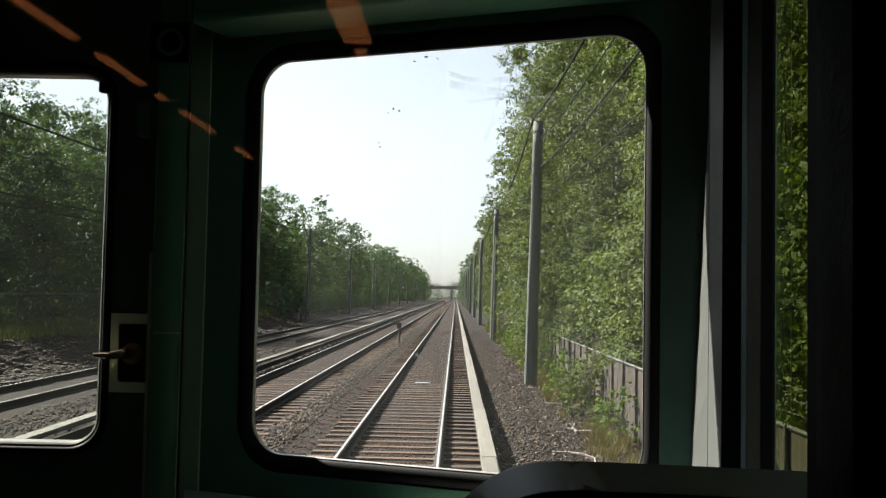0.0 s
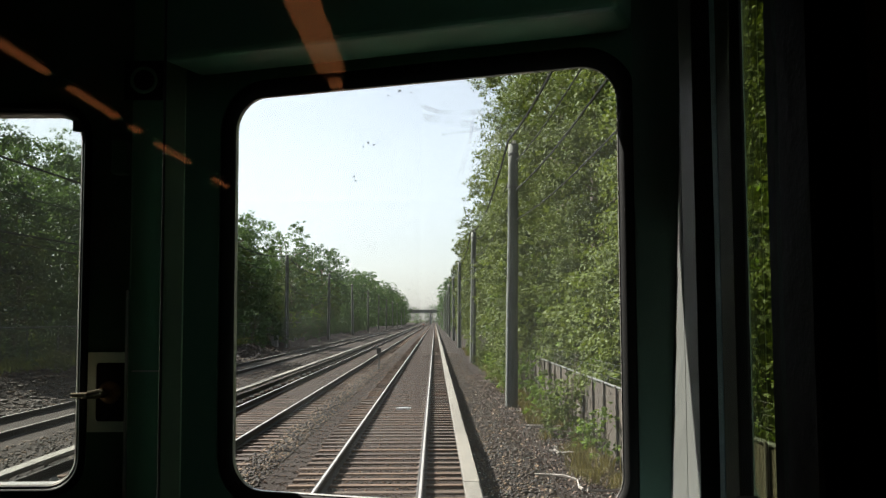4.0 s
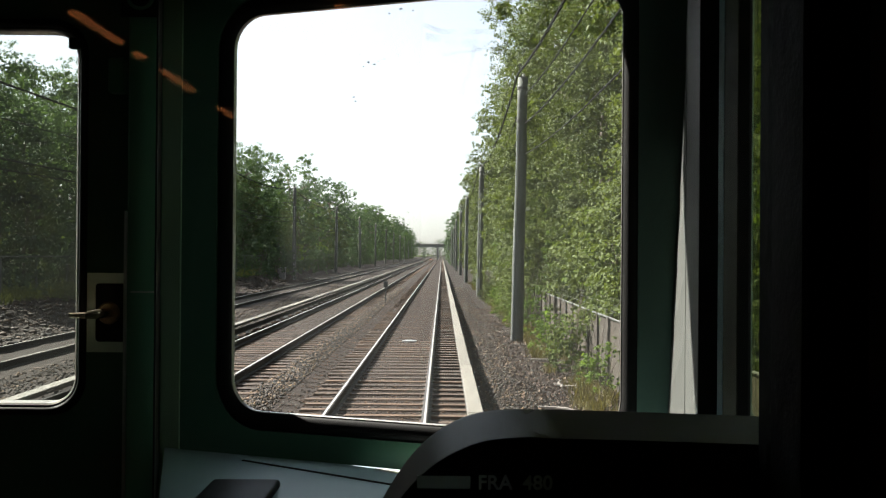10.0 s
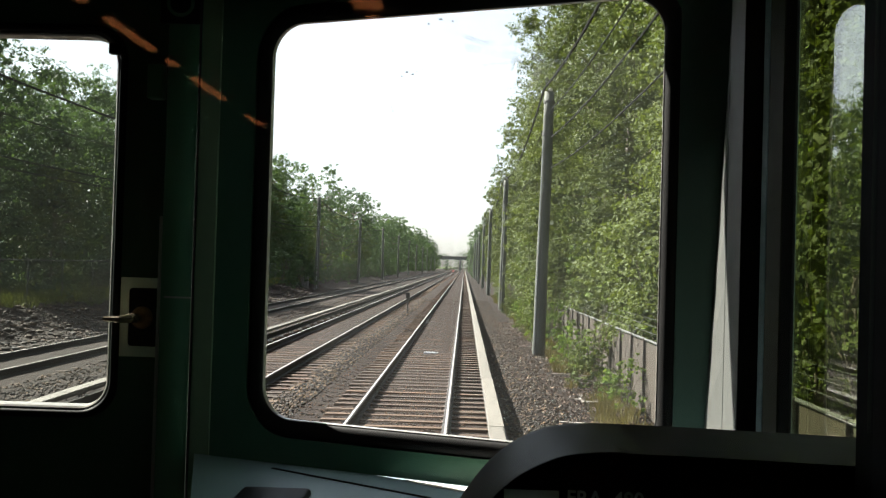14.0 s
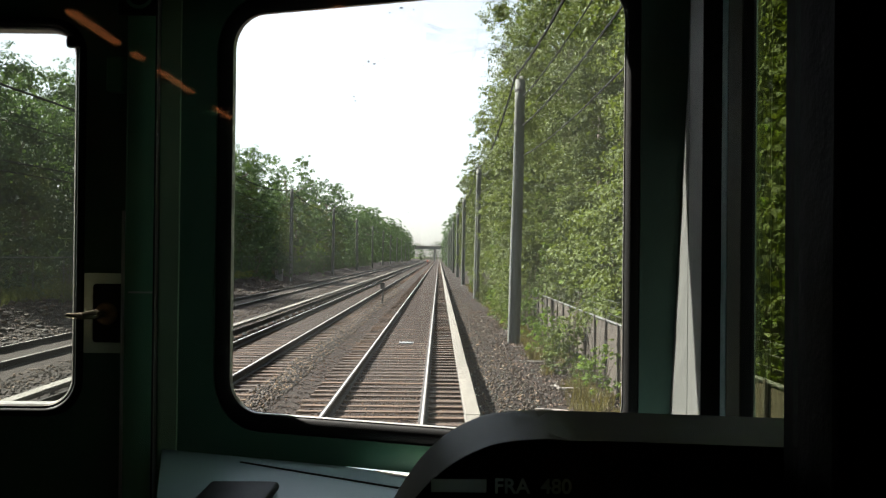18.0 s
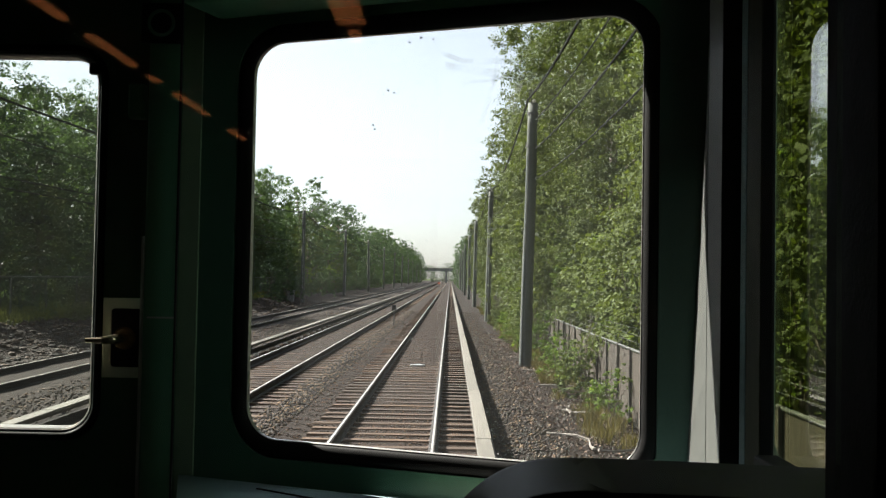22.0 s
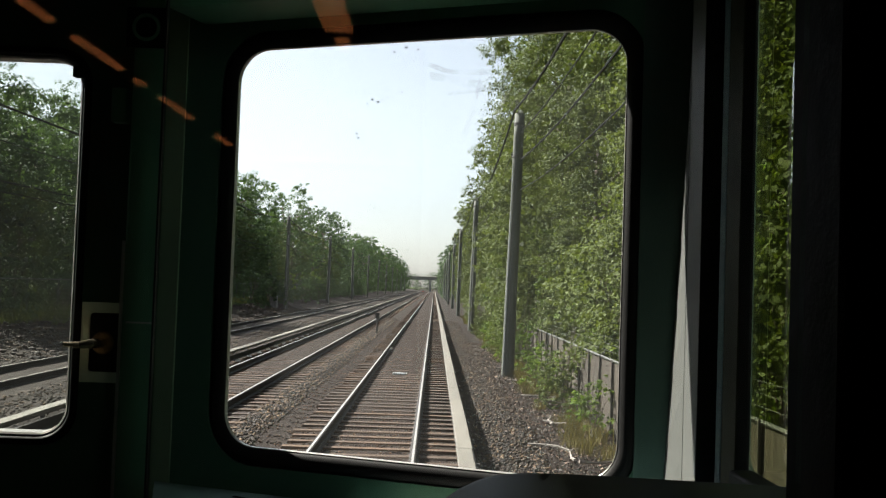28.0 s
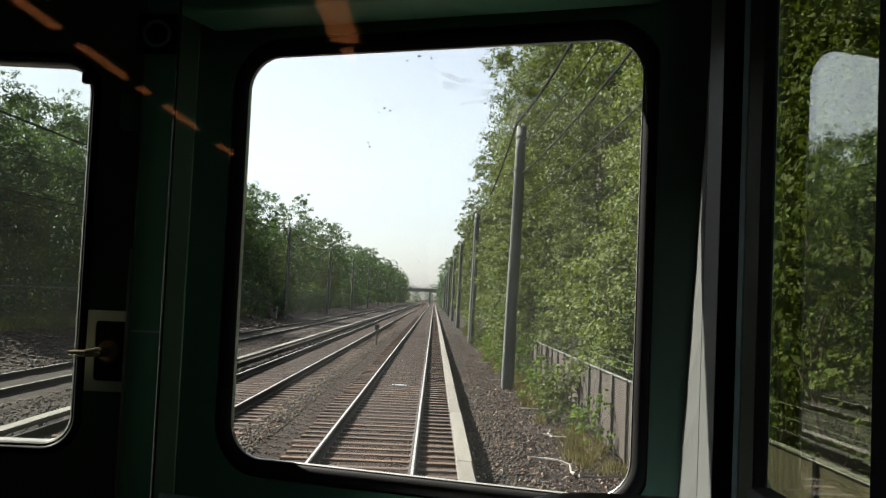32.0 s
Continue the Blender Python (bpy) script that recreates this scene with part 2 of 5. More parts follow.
M_TIE = surface("weathered_tie_wood", (0.02278, 0.01141, 0.004732), (0.07785, 0.03978, 0.01702), 3, 0.85, 0.6, fine=30, stretch=(0.6, 6, 6), vary=0.5)
M_RAILSIDE = surface("rusty_rail_steel", (0.0084, 0.007, 0.0063), (0.0238, 0.0182, 0.0147), 8, 0.75, 0.3, metal=0.3, world_space=True)
M_RAILTOP = surface("polished_rail_head", (0.5, 0.46, 0.42), (0.68, 0.64, 0.59), 3, 0.4, 0.05, metal=0.85, world_space=True)
M_BLEACHED = surface("bleached_wood", (0.13, 0.115, 0.10), (0.27, 0.24, 0.21), 5, 0.8, 0.3, fine=40)
M_PLATE = surface("rusty_tie_plate", (0.042, 0.0245, 0.0175), (0.112, 0.063, 0.042), 20, 0.8, 0.4)
M_BOARD = surface("whitewashed_board", (0.09272, 0.08377, 0.06906), (0.1545, 0.1406, 0.1172), 2.5, 0.7, 0.25, fine=26, stretch=(5, 0.5, 5), vary=0.12)
M_BOARDSIDE = surface("dark_board_edge", (0.0375, 0.0315, 0.027), (0.0975, 0.0825, 0.07125), 4, 0.8, 0.3, fine=30)
M_CERAMIC = surface("dusty_insulator", (0.30, 0.28, 0.25), (0.55, 0.52, 0.48), 14, 0.5, 0.1)
M_POLE = surface("grey_pole_wood", (0.038, 0.0429, 0.03496), (0.095, 0.1014, 0.08512), 2.2, 0.8, 0.45, fine=34, stretch=(5, 5, 0.35), vary=0.12)
M_STEEL = surface("galvanised_steel", (0.28, 0.29, 0.29), (0.48, 0.49, 0.49), 5, 0.45, 0.1, metal=0.7)
M_OLDSTEEL = surface("weathered_grey_steel", (0.0504, 0.0532, 0.0504), (0.0952, 0.098, 0.0924), 5, 0.6, 0.1, metal=0.3)
M_DARKSTEEL = surface("dark_painted_steel", (0.03, 0.03, 0.03), (0.07, 0.066, 0.06), 7, 0.6, 0.15)
M_WIRE = surface("black_cable", (0.015, 0.015, 0.016), (0.025, 0.025, 0.025), 10, 0.9, 0.0, spec=0.05)
M_PANEL = surface("grey_fence_panel", (0.01992, 0.01448, 0.008925), (0.04402, 0.03178, 0.0197), 1.1, 0.85, 0.3, fine=22, stretch=(1, 4, 0.7), vary=0.14)
M_CHAIN = see_through("chain_link_wire", (0.22, 0.23, 0.22), 0.035)
M_BARK = surface("tree_bark", (0.055, 0.043, 0.032), (0.16, 0.13, 0.10), 4, 0.9, 0.8, fine=18, stretch=(3, 3, 0.6))
M_LEAF = leafy("broad_leaves", (0.009, 0.018, 0.006), (0.088, 0.111, 0.034), 0.28)
M_LEAF_YOUNG = leafy("young_leaves", (0.03, 0.06, 0.014), (0.12, 0.175, 0.042), 0.42)
# Leaf colour with the backlit rows' shade and some distance haze put in.
M_LEAF_SHADED = leafy("shaded_leaves", (0.010, 0.026, 0.016), (0.068, 0.109, 0.053), 0.30)
M_GRASS = leafy("grass_blades", (0.05, 0.066, 0.016), (0.15, 0.165, 0.05), 0.3)
M_WEED = leafy("dry_weeds", (0.045, 0.036, 0.017), (0.13, 0.11, 0.052), 0.2)
M_LITTER, nt_l, b_l = material("fallen_leaves")
gl = nt_l.nodes.new("ShaderNodeNewGeometry")
nt_l.links.new(ramp(nt_l, gl.outputs["Random Per Island"], [(0.0, (0.02, 0.013, 0.009)), (0.5, (0.06, 0.038, 0.025)), (0.85, (0.14, 0.082, 0.052)), (1.0, (0.32, 0.235, 0.155))]), b_l.inputs["Base Color"])
b_l.inputs["Roughness"].default_value = 0.8
M_CONCRETE = surface("bridge_concrete", (0.15, 0.14, 0.13), (0.27, 0.26, 0.245), 0.6, 0.85, 0.3, fine=9)
M_GIRDER = surface("bridge_girder", (0.13, 0.13, 0.125), (0.21, 0.21, 0.20), 1.0, 0.7, 0.1)
M_ROOF = surface("pale_shed_roof", (0.28, 0.28, 0.28), (0.45, 0.45, 0.44), 2, 0.5, 0.1)
M_SHED = surface("shed_boards", (0.10, 0.085, 0.07), (0.2, 0.17, 0.14), 2, 0.8, 0.2)
M_WALL = surface("grey_green_cab_paint", (0.046, 0.12, 0.0713), (0.0667, 0.156, 0.0966), 3, 0.42, 0.06, fine=160)
M_DOOR = surface("dark_green_door_paint", (0.0224, 0.064, 0.0336), (0.0392, 0.0928, 0.0504), 3, 0.45, 0.06, fine=160)
M_JAMB = surface("dark_teal_jamb_paint", (0.063, 0.1788, 0.1008), (0.093, 0.2307, 0.1325), 3, 0.4, 0.06, fine=160)
M_PILLAR = surface("pale_grey_pillar_paint", (0.068, 0.072, 0.067), (0.090, 0.093, 0.086), 4, 0.45, 0.08, fine=120, stretch=(1, 1, 0.3))
M_COVER_STRIP = surface("pale_green_strip_paint", (0.1721, 0.2734, 0.1599), (0.2329, 0.3443, 0.2048), 3, 0.45, 0.06, fine=160)
M_COVER = surface("green_grey_cover_paint", (0.0621, 0.11, 0.085), (0.0891, 0.145, 0.115), 3, 0.42, 0.06, fine=160)
M_BLUE = surface("blue_grey_trim", (0.16, 0.26, 0.29), (0.24, 0.36, 0.39), 4, 0.35, 0.05, fine=140)
M_RUBBER = surface("black_rubber", (0.006, 0.006, 0.006), (0.013, 0.013, 0.0125), 9, 0.55, 0.1, fine=120, spec=0.12)
M_OLIVE = surface("dark_olive_frame_paint", (0.020, 0.024, 0.011), (0.034, 0.038, 0.019), 6, 0.5, 0.1, fine=120, spec=0.15)
M_BLACK = surface("black_lining", (0.006, 0.006, 0.006), (0.012, 0.012, 0.012), 9, 0.7, 0.1, fine=120, spec=0.08)
M_VINYL = surface("black_vinyl", (0.0044, 0.00528, 0.00572), (0.0088, 0.01012, 0.011), 12, 0.45, 0.04, fine=260, spec=0.04)
M_CHROME = surface("brushed_aluminium", (0.33, 0.3127, 0.2912), (0.432, 0.413, 0.3864), 5, 0.35, 0.05, metal=0.6, fine=80)
M_BRASS = surface("worn_brass", (0.6, 0.47, 0.32), (0.85, 0.72, 0.55), 14, 0.22, 0.1, metal=0.9)
M_ESCUTCHEON = surface("dull_brown_brass", (0.10, 0.055, 0.025), (0.26, 0.14, 0.06), 30, 0.45, 0.2, metal=0.5)
M_LOCK = surface("pale_green_lock_plate", (0.50, 0.56, 0.44), (0.62, 0.68, 0.54), 6, 0.5, 0.05)
M_DESK = surface("blue_grey_desk", (0.16, 0.235, 0.26), (0.22, 0.31, 0.34), 3, 0.45, 0.08, fine=150)
M_CREAM = surface("cream_sheet", (0.70, 0.68, 0.62), (0.82, 0.80, 0.74), 6, 0.7, 0.02)
M_CARPET = surface("car_lining", (0.05, 0.045, 0.04), (0.09, 0.08, 0.07), 3, 0.8, 0.1)
M_BROWN = surface("brown_door_edge", (0.10, 0.05, 0.025), (0.17, 0.09, 0.045), 5, 0.5, 0.1)
# Pale tone on mostly unseen cab walls, chosen to bounce light into the cab.
M_CABIN = surface("pale_grey_cab_paint", (0.30, 0.38, 0.33), (0.38, 0.46, 0.41), 3, 0.5, 0.05, fine=120)
M_GLASS = glass("window_glass", rough=0.022)
M_SIDE = glass("double_side_glass", (0.72, 0.76, 0.60), bare=0.08, curve=3.6)
# The film is real dust plus a veil standing in for distance haze.
M_SCREEN = glass("dusty_hazy_screen_glass", film=0.010)
M_TINT = glass("tinted_door_glass", (0.85, 0.87, 0.85), film=0.003)
M_LAMP = glow("orange_lamp_cover", (1.0, 0.33, 0.11), 0.25)
M_DIRT = see_through("dried_dirt", (0.14, 0.13, 0.12), 0.62)
M_STREAK = see_through("dried_streak", (0.8, 0.83, 0.85), 0.07, scale=30.0, lit_through=True)
M_MARK, nt_m, b_m = material("etched_mark")
nt_m.nodes.remove(b_m)
etch = nt_m.nodes.new("ShaderNodeBsdfTranslucent")
etch.inputs[0].default_value = (0.42, 0.46, 0.44, 1)
nt_m.links.new(etch.outputs[0], nt_m.nodes["Material Output"].inputs[0])
M_RED = glow("red_signal_lamp", (1.0, 0.06, 0.03), 0.9)


# ---- building helpers ----
def mesh_from(name, verts, faces, mats, smooth=False):
    me = bpy.data.meshes.new(name)
    me.from_pydata(verts, [], faces)
    for m in mats:
        me.materials.append(m)
    if smooth:
        me.polygons.foreach_set("use_smooth", [True] * len(me.polygons))
    me.update()
    return me


def done(name, bm, mat, smooth=False):
    me = bpy.data.meshes.new(name)
    bmesh.ops.recalc_face_normals(bm, faces=bm.faces)
    bm.to_mesh(me)
    bm.free()
    for m in (mat if isinstance(mat, (list, tuple)) else (mat,)):
        me.materials.append(m)
    if smooth:
        me.polygons.foreach_set("use_smooth", [True] * len(me.polygons))
    return me


def part(name, data, material_or_none, parent, label=""):
    """One mesh object (from a bmesh or ready mesh data) under a thing or part."""
    if isinstance(data, bmesh.types.BMesh):
        data = done(name, data, material_or_none)
    ob = new(name, data)
    ob.parent = parent
    if label:
        ob["label"] = label
    return ob


def thing(name, label, category, m=None, group="", kind=""):
    ob = new(name)
    ob.empty_display_size = 0.1
    if m is not None:
        ob.matrix_world = m
    return tagged(ob, label, category, group, kind)


def solid(name, data, material_or_none, label, category, group="", kind=""):
    if isinstance(data, bmesh.types.BMesh):
        data = done(name, data, material_or_none)
    return tagged(new(name, data), label, category, group, kind)


def box(x0, y0, z0, x1, y1, z1, bevel=0.0, bm=None, seg=2):
    own = bm is None
    bm = bm or bmesh.new()
    vs = [bm.verts.new((x, y, z)) for x in (x0, x1) for y in (y0, y1) for z in (z0, z1)]
    fs = [bm.faces.new([vs[i] for i in q]) for q in ((0, 1, 3, 2), (4, 6, 7, 5), (0, 4, 5, 1), (2, 3, 7, 6), (0, 2, 6, 4), (1, 5, 7, 3))]
    if bevel:
        es = list({e for f in fs for e in f.edges})
        bmesh.ops.bevel(bm, geom=es, offset=bevel, segments=seg, affect="EDGES", profile=0.5)
    return bm


def prism(outline, axis, a, b, bm=None):
    """A closed 2D outline drawn out along an axis from a to b. Axis y: outline in x, z; z: in x, y; x: in y, z."""
    bm = bm or bmesh.new()
    put = {"y": lambda u, v, w: (u, w, v), "z": lambda u, v, w: (u, v, w), "x": lambda u, v, w: (w, u, v)}[axis]
    lo = [bm.verts.new(put(u, v, a)) for u, v in outline]
    hi = [bm.verts.new(put(u, v, b)) for u, v in outline]
    n = len(outline)
    for i in range(n):
        bm.faces.new((lo[i], lo[(i + 1) % n], hi[(i + 1) % n], hi[i]))
    bm.faces.new(lo)
    bm.faces.new(hi[::-1])
    return bm


def tube(points, radius, sides=8, bm=None, caps=True):
    """A round bar along points; radius a number or one for each point."""
    bm = bm or bmesh.new()
    pts = [Vector(p) for p in points]
    rings = []
    for i, p in enumerate(pts):
        d = (pts[min(i + 1, len(pts) - 1)] - pts[max(i - 1, 0)]).normalized()
        side = d.cross(Vector((0, 0, 1)) if abs(d.z) < 0.9 else Vector((1, 0, 0))).normalized()
        up = side.cross(d)
        r = radius[i] if isinstance(radius, (list, tuple)) else radius
        rings.append([bm.verts.new(p + r * (math.cos(a) * side + math.sin(a) * up)) for a in (2 * math.pi * k / sides for k in range(sides))])
    for a, b in zip(rings, rings[1:]):
        for k in range(sides):
            bm.faces.new((a[k], a[(k + 1) % sides], b[(k + 1) % sides], b[k]))
    if caps:
        bm.faces.new(rings[0])
        bm.faces.new(rings[-1][::-1])
    return bm


def round_rect(u0, v0, u1, v1, r, per=9):
    """Points round a rectangle with rounded corners, from the right side's lower end, anticlockwise."""
    pts = []
    for cu, cv, a0 in ((u1 - r, v0 + r, -90), (u1 - r, v1 - r, 0), (u0 + r, v1 - r, 90), (u0 + r, v0 + r, 180)):
        pts += [(cu + r * math.cos(radians(a0 + 90 * k / per)), cv + r * math.sin(radians(a0 + 90 * k / per))) for k in range(per + 1)]
    return pts


def holed(u0, v0, u1, v1, inner, depth):
    """A board in the plane u, v (v up) with a hole of the given outline, its depth towards +w; local axes u, w, v as x, y, z."""
    bm = bmesh.new()
    cu = sum(p[0] for p in inner) / len(inner)
    cv = sum(p[1] for p in inner) / len(inner)
    n = len(inner)
    outer = []
    for pu, pv in inner:
        du, dv = pu - cu, pv - cv
        k = min(((u1 - cu) / du if du > 1e-9 else (u0 - cu) / du if du < -1e-9 else 1e9), ((v1 - cv) / dv if dv > 1e-9 else (v0 - cv) / dv if dv < -1e-9 else 1e9))
        outer.append([cu + k * du, cv + k * dv])
    for c in ((u0, v0), (u0, v1), (u1, v0), (u1, v1)):
        i = min(range(n), key=lambda j: (outer[j][0] - c[0]) ** 2 + (outer[j][1] - c[1]) ** 2)
        outer[i] = list(c)
    rings = [[bm.verts.new((u, w, v)) for u, v in ring] for w in (0, depth) for ring in (inner, outer)]
    fi, fo, bi, bo = rings
    for i in range(n):
        j = (i + 1) % n
        bm.faces.new((fi[i], fi[j], fo[j], fo[i]))
        bm.faces.new((bi[j], bi[i], bo[i], bo[j]))
        bm.faces.new((fi[j], fi[i], bi[i], bi[j]))
        bm.faces.new((fo[i], fo[j], bo[j], bo[i]))
    return bm


def gasket(inner, width, w0, w1, round_edge=0.35):
    """A rubber profile round an opening: from the inner outline outwards by width, from w0 to w1 deep."""
    bm = bmesh.new()
    n = len(inner)
    normals = []
    for i in range(n):
        a, b = inner[i - 1], inner[(i + 1) % n]
        t = Vector((b[0] - a[0], b[1] - a[1])).normalized()
        normals.append((t.y, -t.x))
    section = [(0, w1), (0, w0 + (w1 - w0) * 0.25), (0.12, w0), (0.45, w0 - (w1 - w0) * round_edge), (0.85, w0), (1.0, w0 + (w1 - w0) * 0.3), (1.0, w1)]
    rings = [[bm.verts.new((inner[i][0] + s * width * normals[i][0], w, inner[i][1] + s * width * normals[i][1])) for s, w in section] for i in range(n)]
    for i in range(n):
        a, b = rings[i], rings[(i + 1) % n]
        for k in range(len(section)):
            l = (k + 1) % len(section)
            bm.faces.new((a[k], a[l], b[l], b[k]))
    return bm


def leaves(spots, size, seed, facing=None, droop=0.3):
    """A mesh of single leaves, each a folded pointed quad, at spots (n x 3 array), turned towards facing where it is given."""
    rng = np.random.default_rng(seed)
    n = len(spots)
    up = rng.normal(size=(n, 3))
    if facing is not None:
        up = facing + 0.45 * up
    up /= np.linalg.norm(up, axis=1)[:, None]
    d = rng.normal(size=(n, 3))
    d[:, 2] -= droop
    d -= up * (d * up).sum(1)[:, None]
    d /= np.linalg.norm(d, axis=1)[:, None]
    s = np.cross(d, up)
    k = np.cross(d, s)
    ln = size * rng.uniform(0.6, 1.3, (n, 1))
    v = np.empty((n, 4, 3))
    v[:, 0] = spots - d * ln * 0.5
    v[:, 1] = spots + s * ln * 0.30 + k * ln * 0.1
    v[:, 2] = spots + d * ln * 0.5
    v[:, 3] = spots - s * ln * 0.30 + k * ln * 0.1
    return v.reshape(-1, 3)


def quads(name, v, mat):
    n = len(v) // 4
    me = bpy.data.meshes.new(name)
    me.vertices.add(4 * n)
    me.vertices.foreach_set("co", v.astype(np.float32).ravel())
    me.loops.add(4 * n)
    me.loops.foreach_set("vertex_index", np.arange(4 * n, dtype=np.int32))
    me.polygons.add(n)
    me.polygons.foreach_set("loop_start", np.arange(0, 4 * n, 4, dtype=np.int32))
    me.polygons.foreach_set("loop_total", np.full(n, 4, dtype=np.int32))
    me.update(calc_edges=True)
    me.materials.append(mat)
    return me


# ---- ground ----
def ground_height(x, y):
    knots = [(-2000, 0.9), (-60, 0.7), (-16.5, 0.55), (-14.8, 0.48), (-13.4, 0.18), (-12.2, -0.14), (-11.2, -0.19), (-10.8, -0.155), (-8.4, -0.155), (-8.0, -0.20), (-7.2, -0.13), (-6.6, -0.19),
             (-6.2, -0.205), (-6.0, -0.19), (-3.2, -0.19), (-3.1, -0.19), (-2.85, -0.13), (-2.32, -0.185), (-2.2, -0.205), (-1.7, -0.184), (-0.9, -0.192), (-0.28, -0.184), (0.0, -0.204), (0.55, -0.208), (0.66, -0.195), (1.1, -0.17), (2.0, -0.26), (3.2, -0.32), (8, -0.3), (2000, -0.3)]
    for (x0, z0), (x1, z1) in zip(knots, knots[1:]):
        if x <= x1:
            z = z0 + (z1 - z0) * (x - x0) / (x1 - x0)
            break
    if y > 17 and (-1.45 < x < -0.35 or -5.1 < x < -3.95):
        z += 0.028 * min(1, (y - 17) / 15)
    if abs(y) < 90 and -25 < x < 12:
        z += 0.022 * noise.noise(Vector((x * 1.7, y * 1.7, 3.1))) + (0.05 if x < -11.5 or x > 1.6 else 0.0) * noise.noise(Vector((x * 0.6, y * 0.6, 8.0)))
    return z


def build_ground():
    xs = [-2000, -600, -200, -80, -40, -28, -22] + [-19 + 0.3 * i for i in range(80)] + [6, 9, 14, 25, 60, 200, 600, 2000]
    ys = [-600, -100, -30] + [-10 + 0.5 * i for i in range(150)] + [66 + 3 * i for i in range(100)] + [380, 450, 600, 1000, 2500]
    verts = [(x, y, ground_height(x, y)) for y in ys for x in xs]
    n = len(xs)
    faces = [(j * n + i, j * n + i + 1, (j + 1) * n + i + 1, (j + 1) * n + i) for j in range(len(ys) - 1) for i in range(n - 1)]
    tagged(new("ground", mesh_from("ground", verts, faces, [M_GROUND], True)), "brown and grey ballast, soil and grass beside the tracks", "ground", kind="structure")


build_ground()
TIE = 0.56


def build_stones(name, label, mat, seed, n, in_track):
    rng = np.random.default_rng(seed)
    y = np.where(rng.random(n) < 0.12, rng.uniform(-12.0, 9.0, n), 9.0 + 62 * rng.random(n) ** 1.7)
    if in_track:
        x = np.where(rng.random(n) < 0.45, rng.uniform(-2.3, 0.55, n), np.where(rng.random(n) < 0.35, rng.uniform(-5.95, -3.1, n), np.where(rng.random(n) < 0.6, rng.uniform(-2.85, -2.2, n), rng.uniform(1.0, 2.3, n))))
    else:
        x = np.where(rng.random(n) < 0.75, np.where(rng.random(n) < 0.42, rng.uniform(-3.3, -2.6, n), 0.62 + 1.15 * rng.random(n) ** 2.2), rng.uniform(-8.3, -6.1, n))
    on_tie = in_track & (((y - 5.04) / TIE + 0.25) % 1 < 0.5)
    near_rail = np.min(np.abs(x[:, None] - np.array([-1.62, -0.2, -3.8, -5.23])), axis=1) < 0.09
    keep = ~(on_tie | near_rail | ((x > 0.3) & (x < 0.62)))
    x, y = x[keep], y[keep]
    n = len(x)
    z = np.array([ground_height(a, b) for a, b in zip(x, y)])
    s = rng.uniform(0.010, 0.026, n) if in_track else rng.uniform(0.015, 0.04, n)
    base = np.array([(1, 0, 0), (-1, 0, 0), (0, 1, 0), (0, -1, 0), (0, 0, 1), (0, 0, -1)], float)
    v = base[None] * rng.uniform(0.6, 1.25, (n, 6, 1)) + rng.normal(0, 0.16, (n, 6, 3))
    a = rng.uniform(0, 6.28, n)
    c, sn = np.cos(a)[:, None], np.sin(a)[:, None]
    v = np.stack([v[..., 0] * c - v[..., 1] * sn, v[..., 0] * sn + v[..., 1] * c, v[..., 2] * 0.75], -1) * s[:, None, None]
    v += np.stack([x, y, z + s * 0.35], -1)[:, None]
    tri = np.array([(0, 2, 4), (2, 1, 4), (1, 3, 4), (3, 0, 4), (2, 0, 5), (1, 2, 5), (3, 1, 5), (0, 3, 5)])
    f = (tri[None] + 6 * np.arange(n)[:, None, None]).reshape(-1, 3)
    me = bpy.data.meshes.new(name)
    me.vertices.add(6 * n)
    me.vertices.foreach_set("co", v.astype(np.float32).ravel())
    me.loops.add(3 * len(f))
    me.loops.foreach_set("vertex_index", f.astype(np.int32).ravel())
    me.polygons.add(len(f))
    me.polygons.foreach_set("loop_start", np.arange(0, 3 * len(f), 3, dtype=np.int32))
    me.polygons.foreach_set("loop_total", np.full(len(f), 3, dtype=np.int32))
    me.update(calc_edges=True)
    me.materials.append(mat)
    tagged(new(name, me), label, "ballast", kind="stuff")


build_stones("ballast_stones", "loose grey ballast stones on the shoulders of the track", M_STONE, 5, 36000, False)
build_stones("track_stones", "small rust-brown stones between the sleepers", M_STONE_BROWN, 6, 42000, True)


def build_litter():
    rng = np.random.default_rng(9)
    n = 15000
    x = 1.25 + 2.1 * rng.random(n) ** 0.7
    y = 9 + 36 * rng.random(n) ** 1.3
    p = np.stack([x, y, np.array([ground_height(a, b) for a, b in zip(x, y)]) + 0.02], -1)
    tagged(new("leaf_litter", quads("leaf_litter", leaves(p, 0.05, 3), M_LITTER)), "dry brown fallen leaves along the foot of the fence", "leaf litter", kind="stuff")


build_litter()


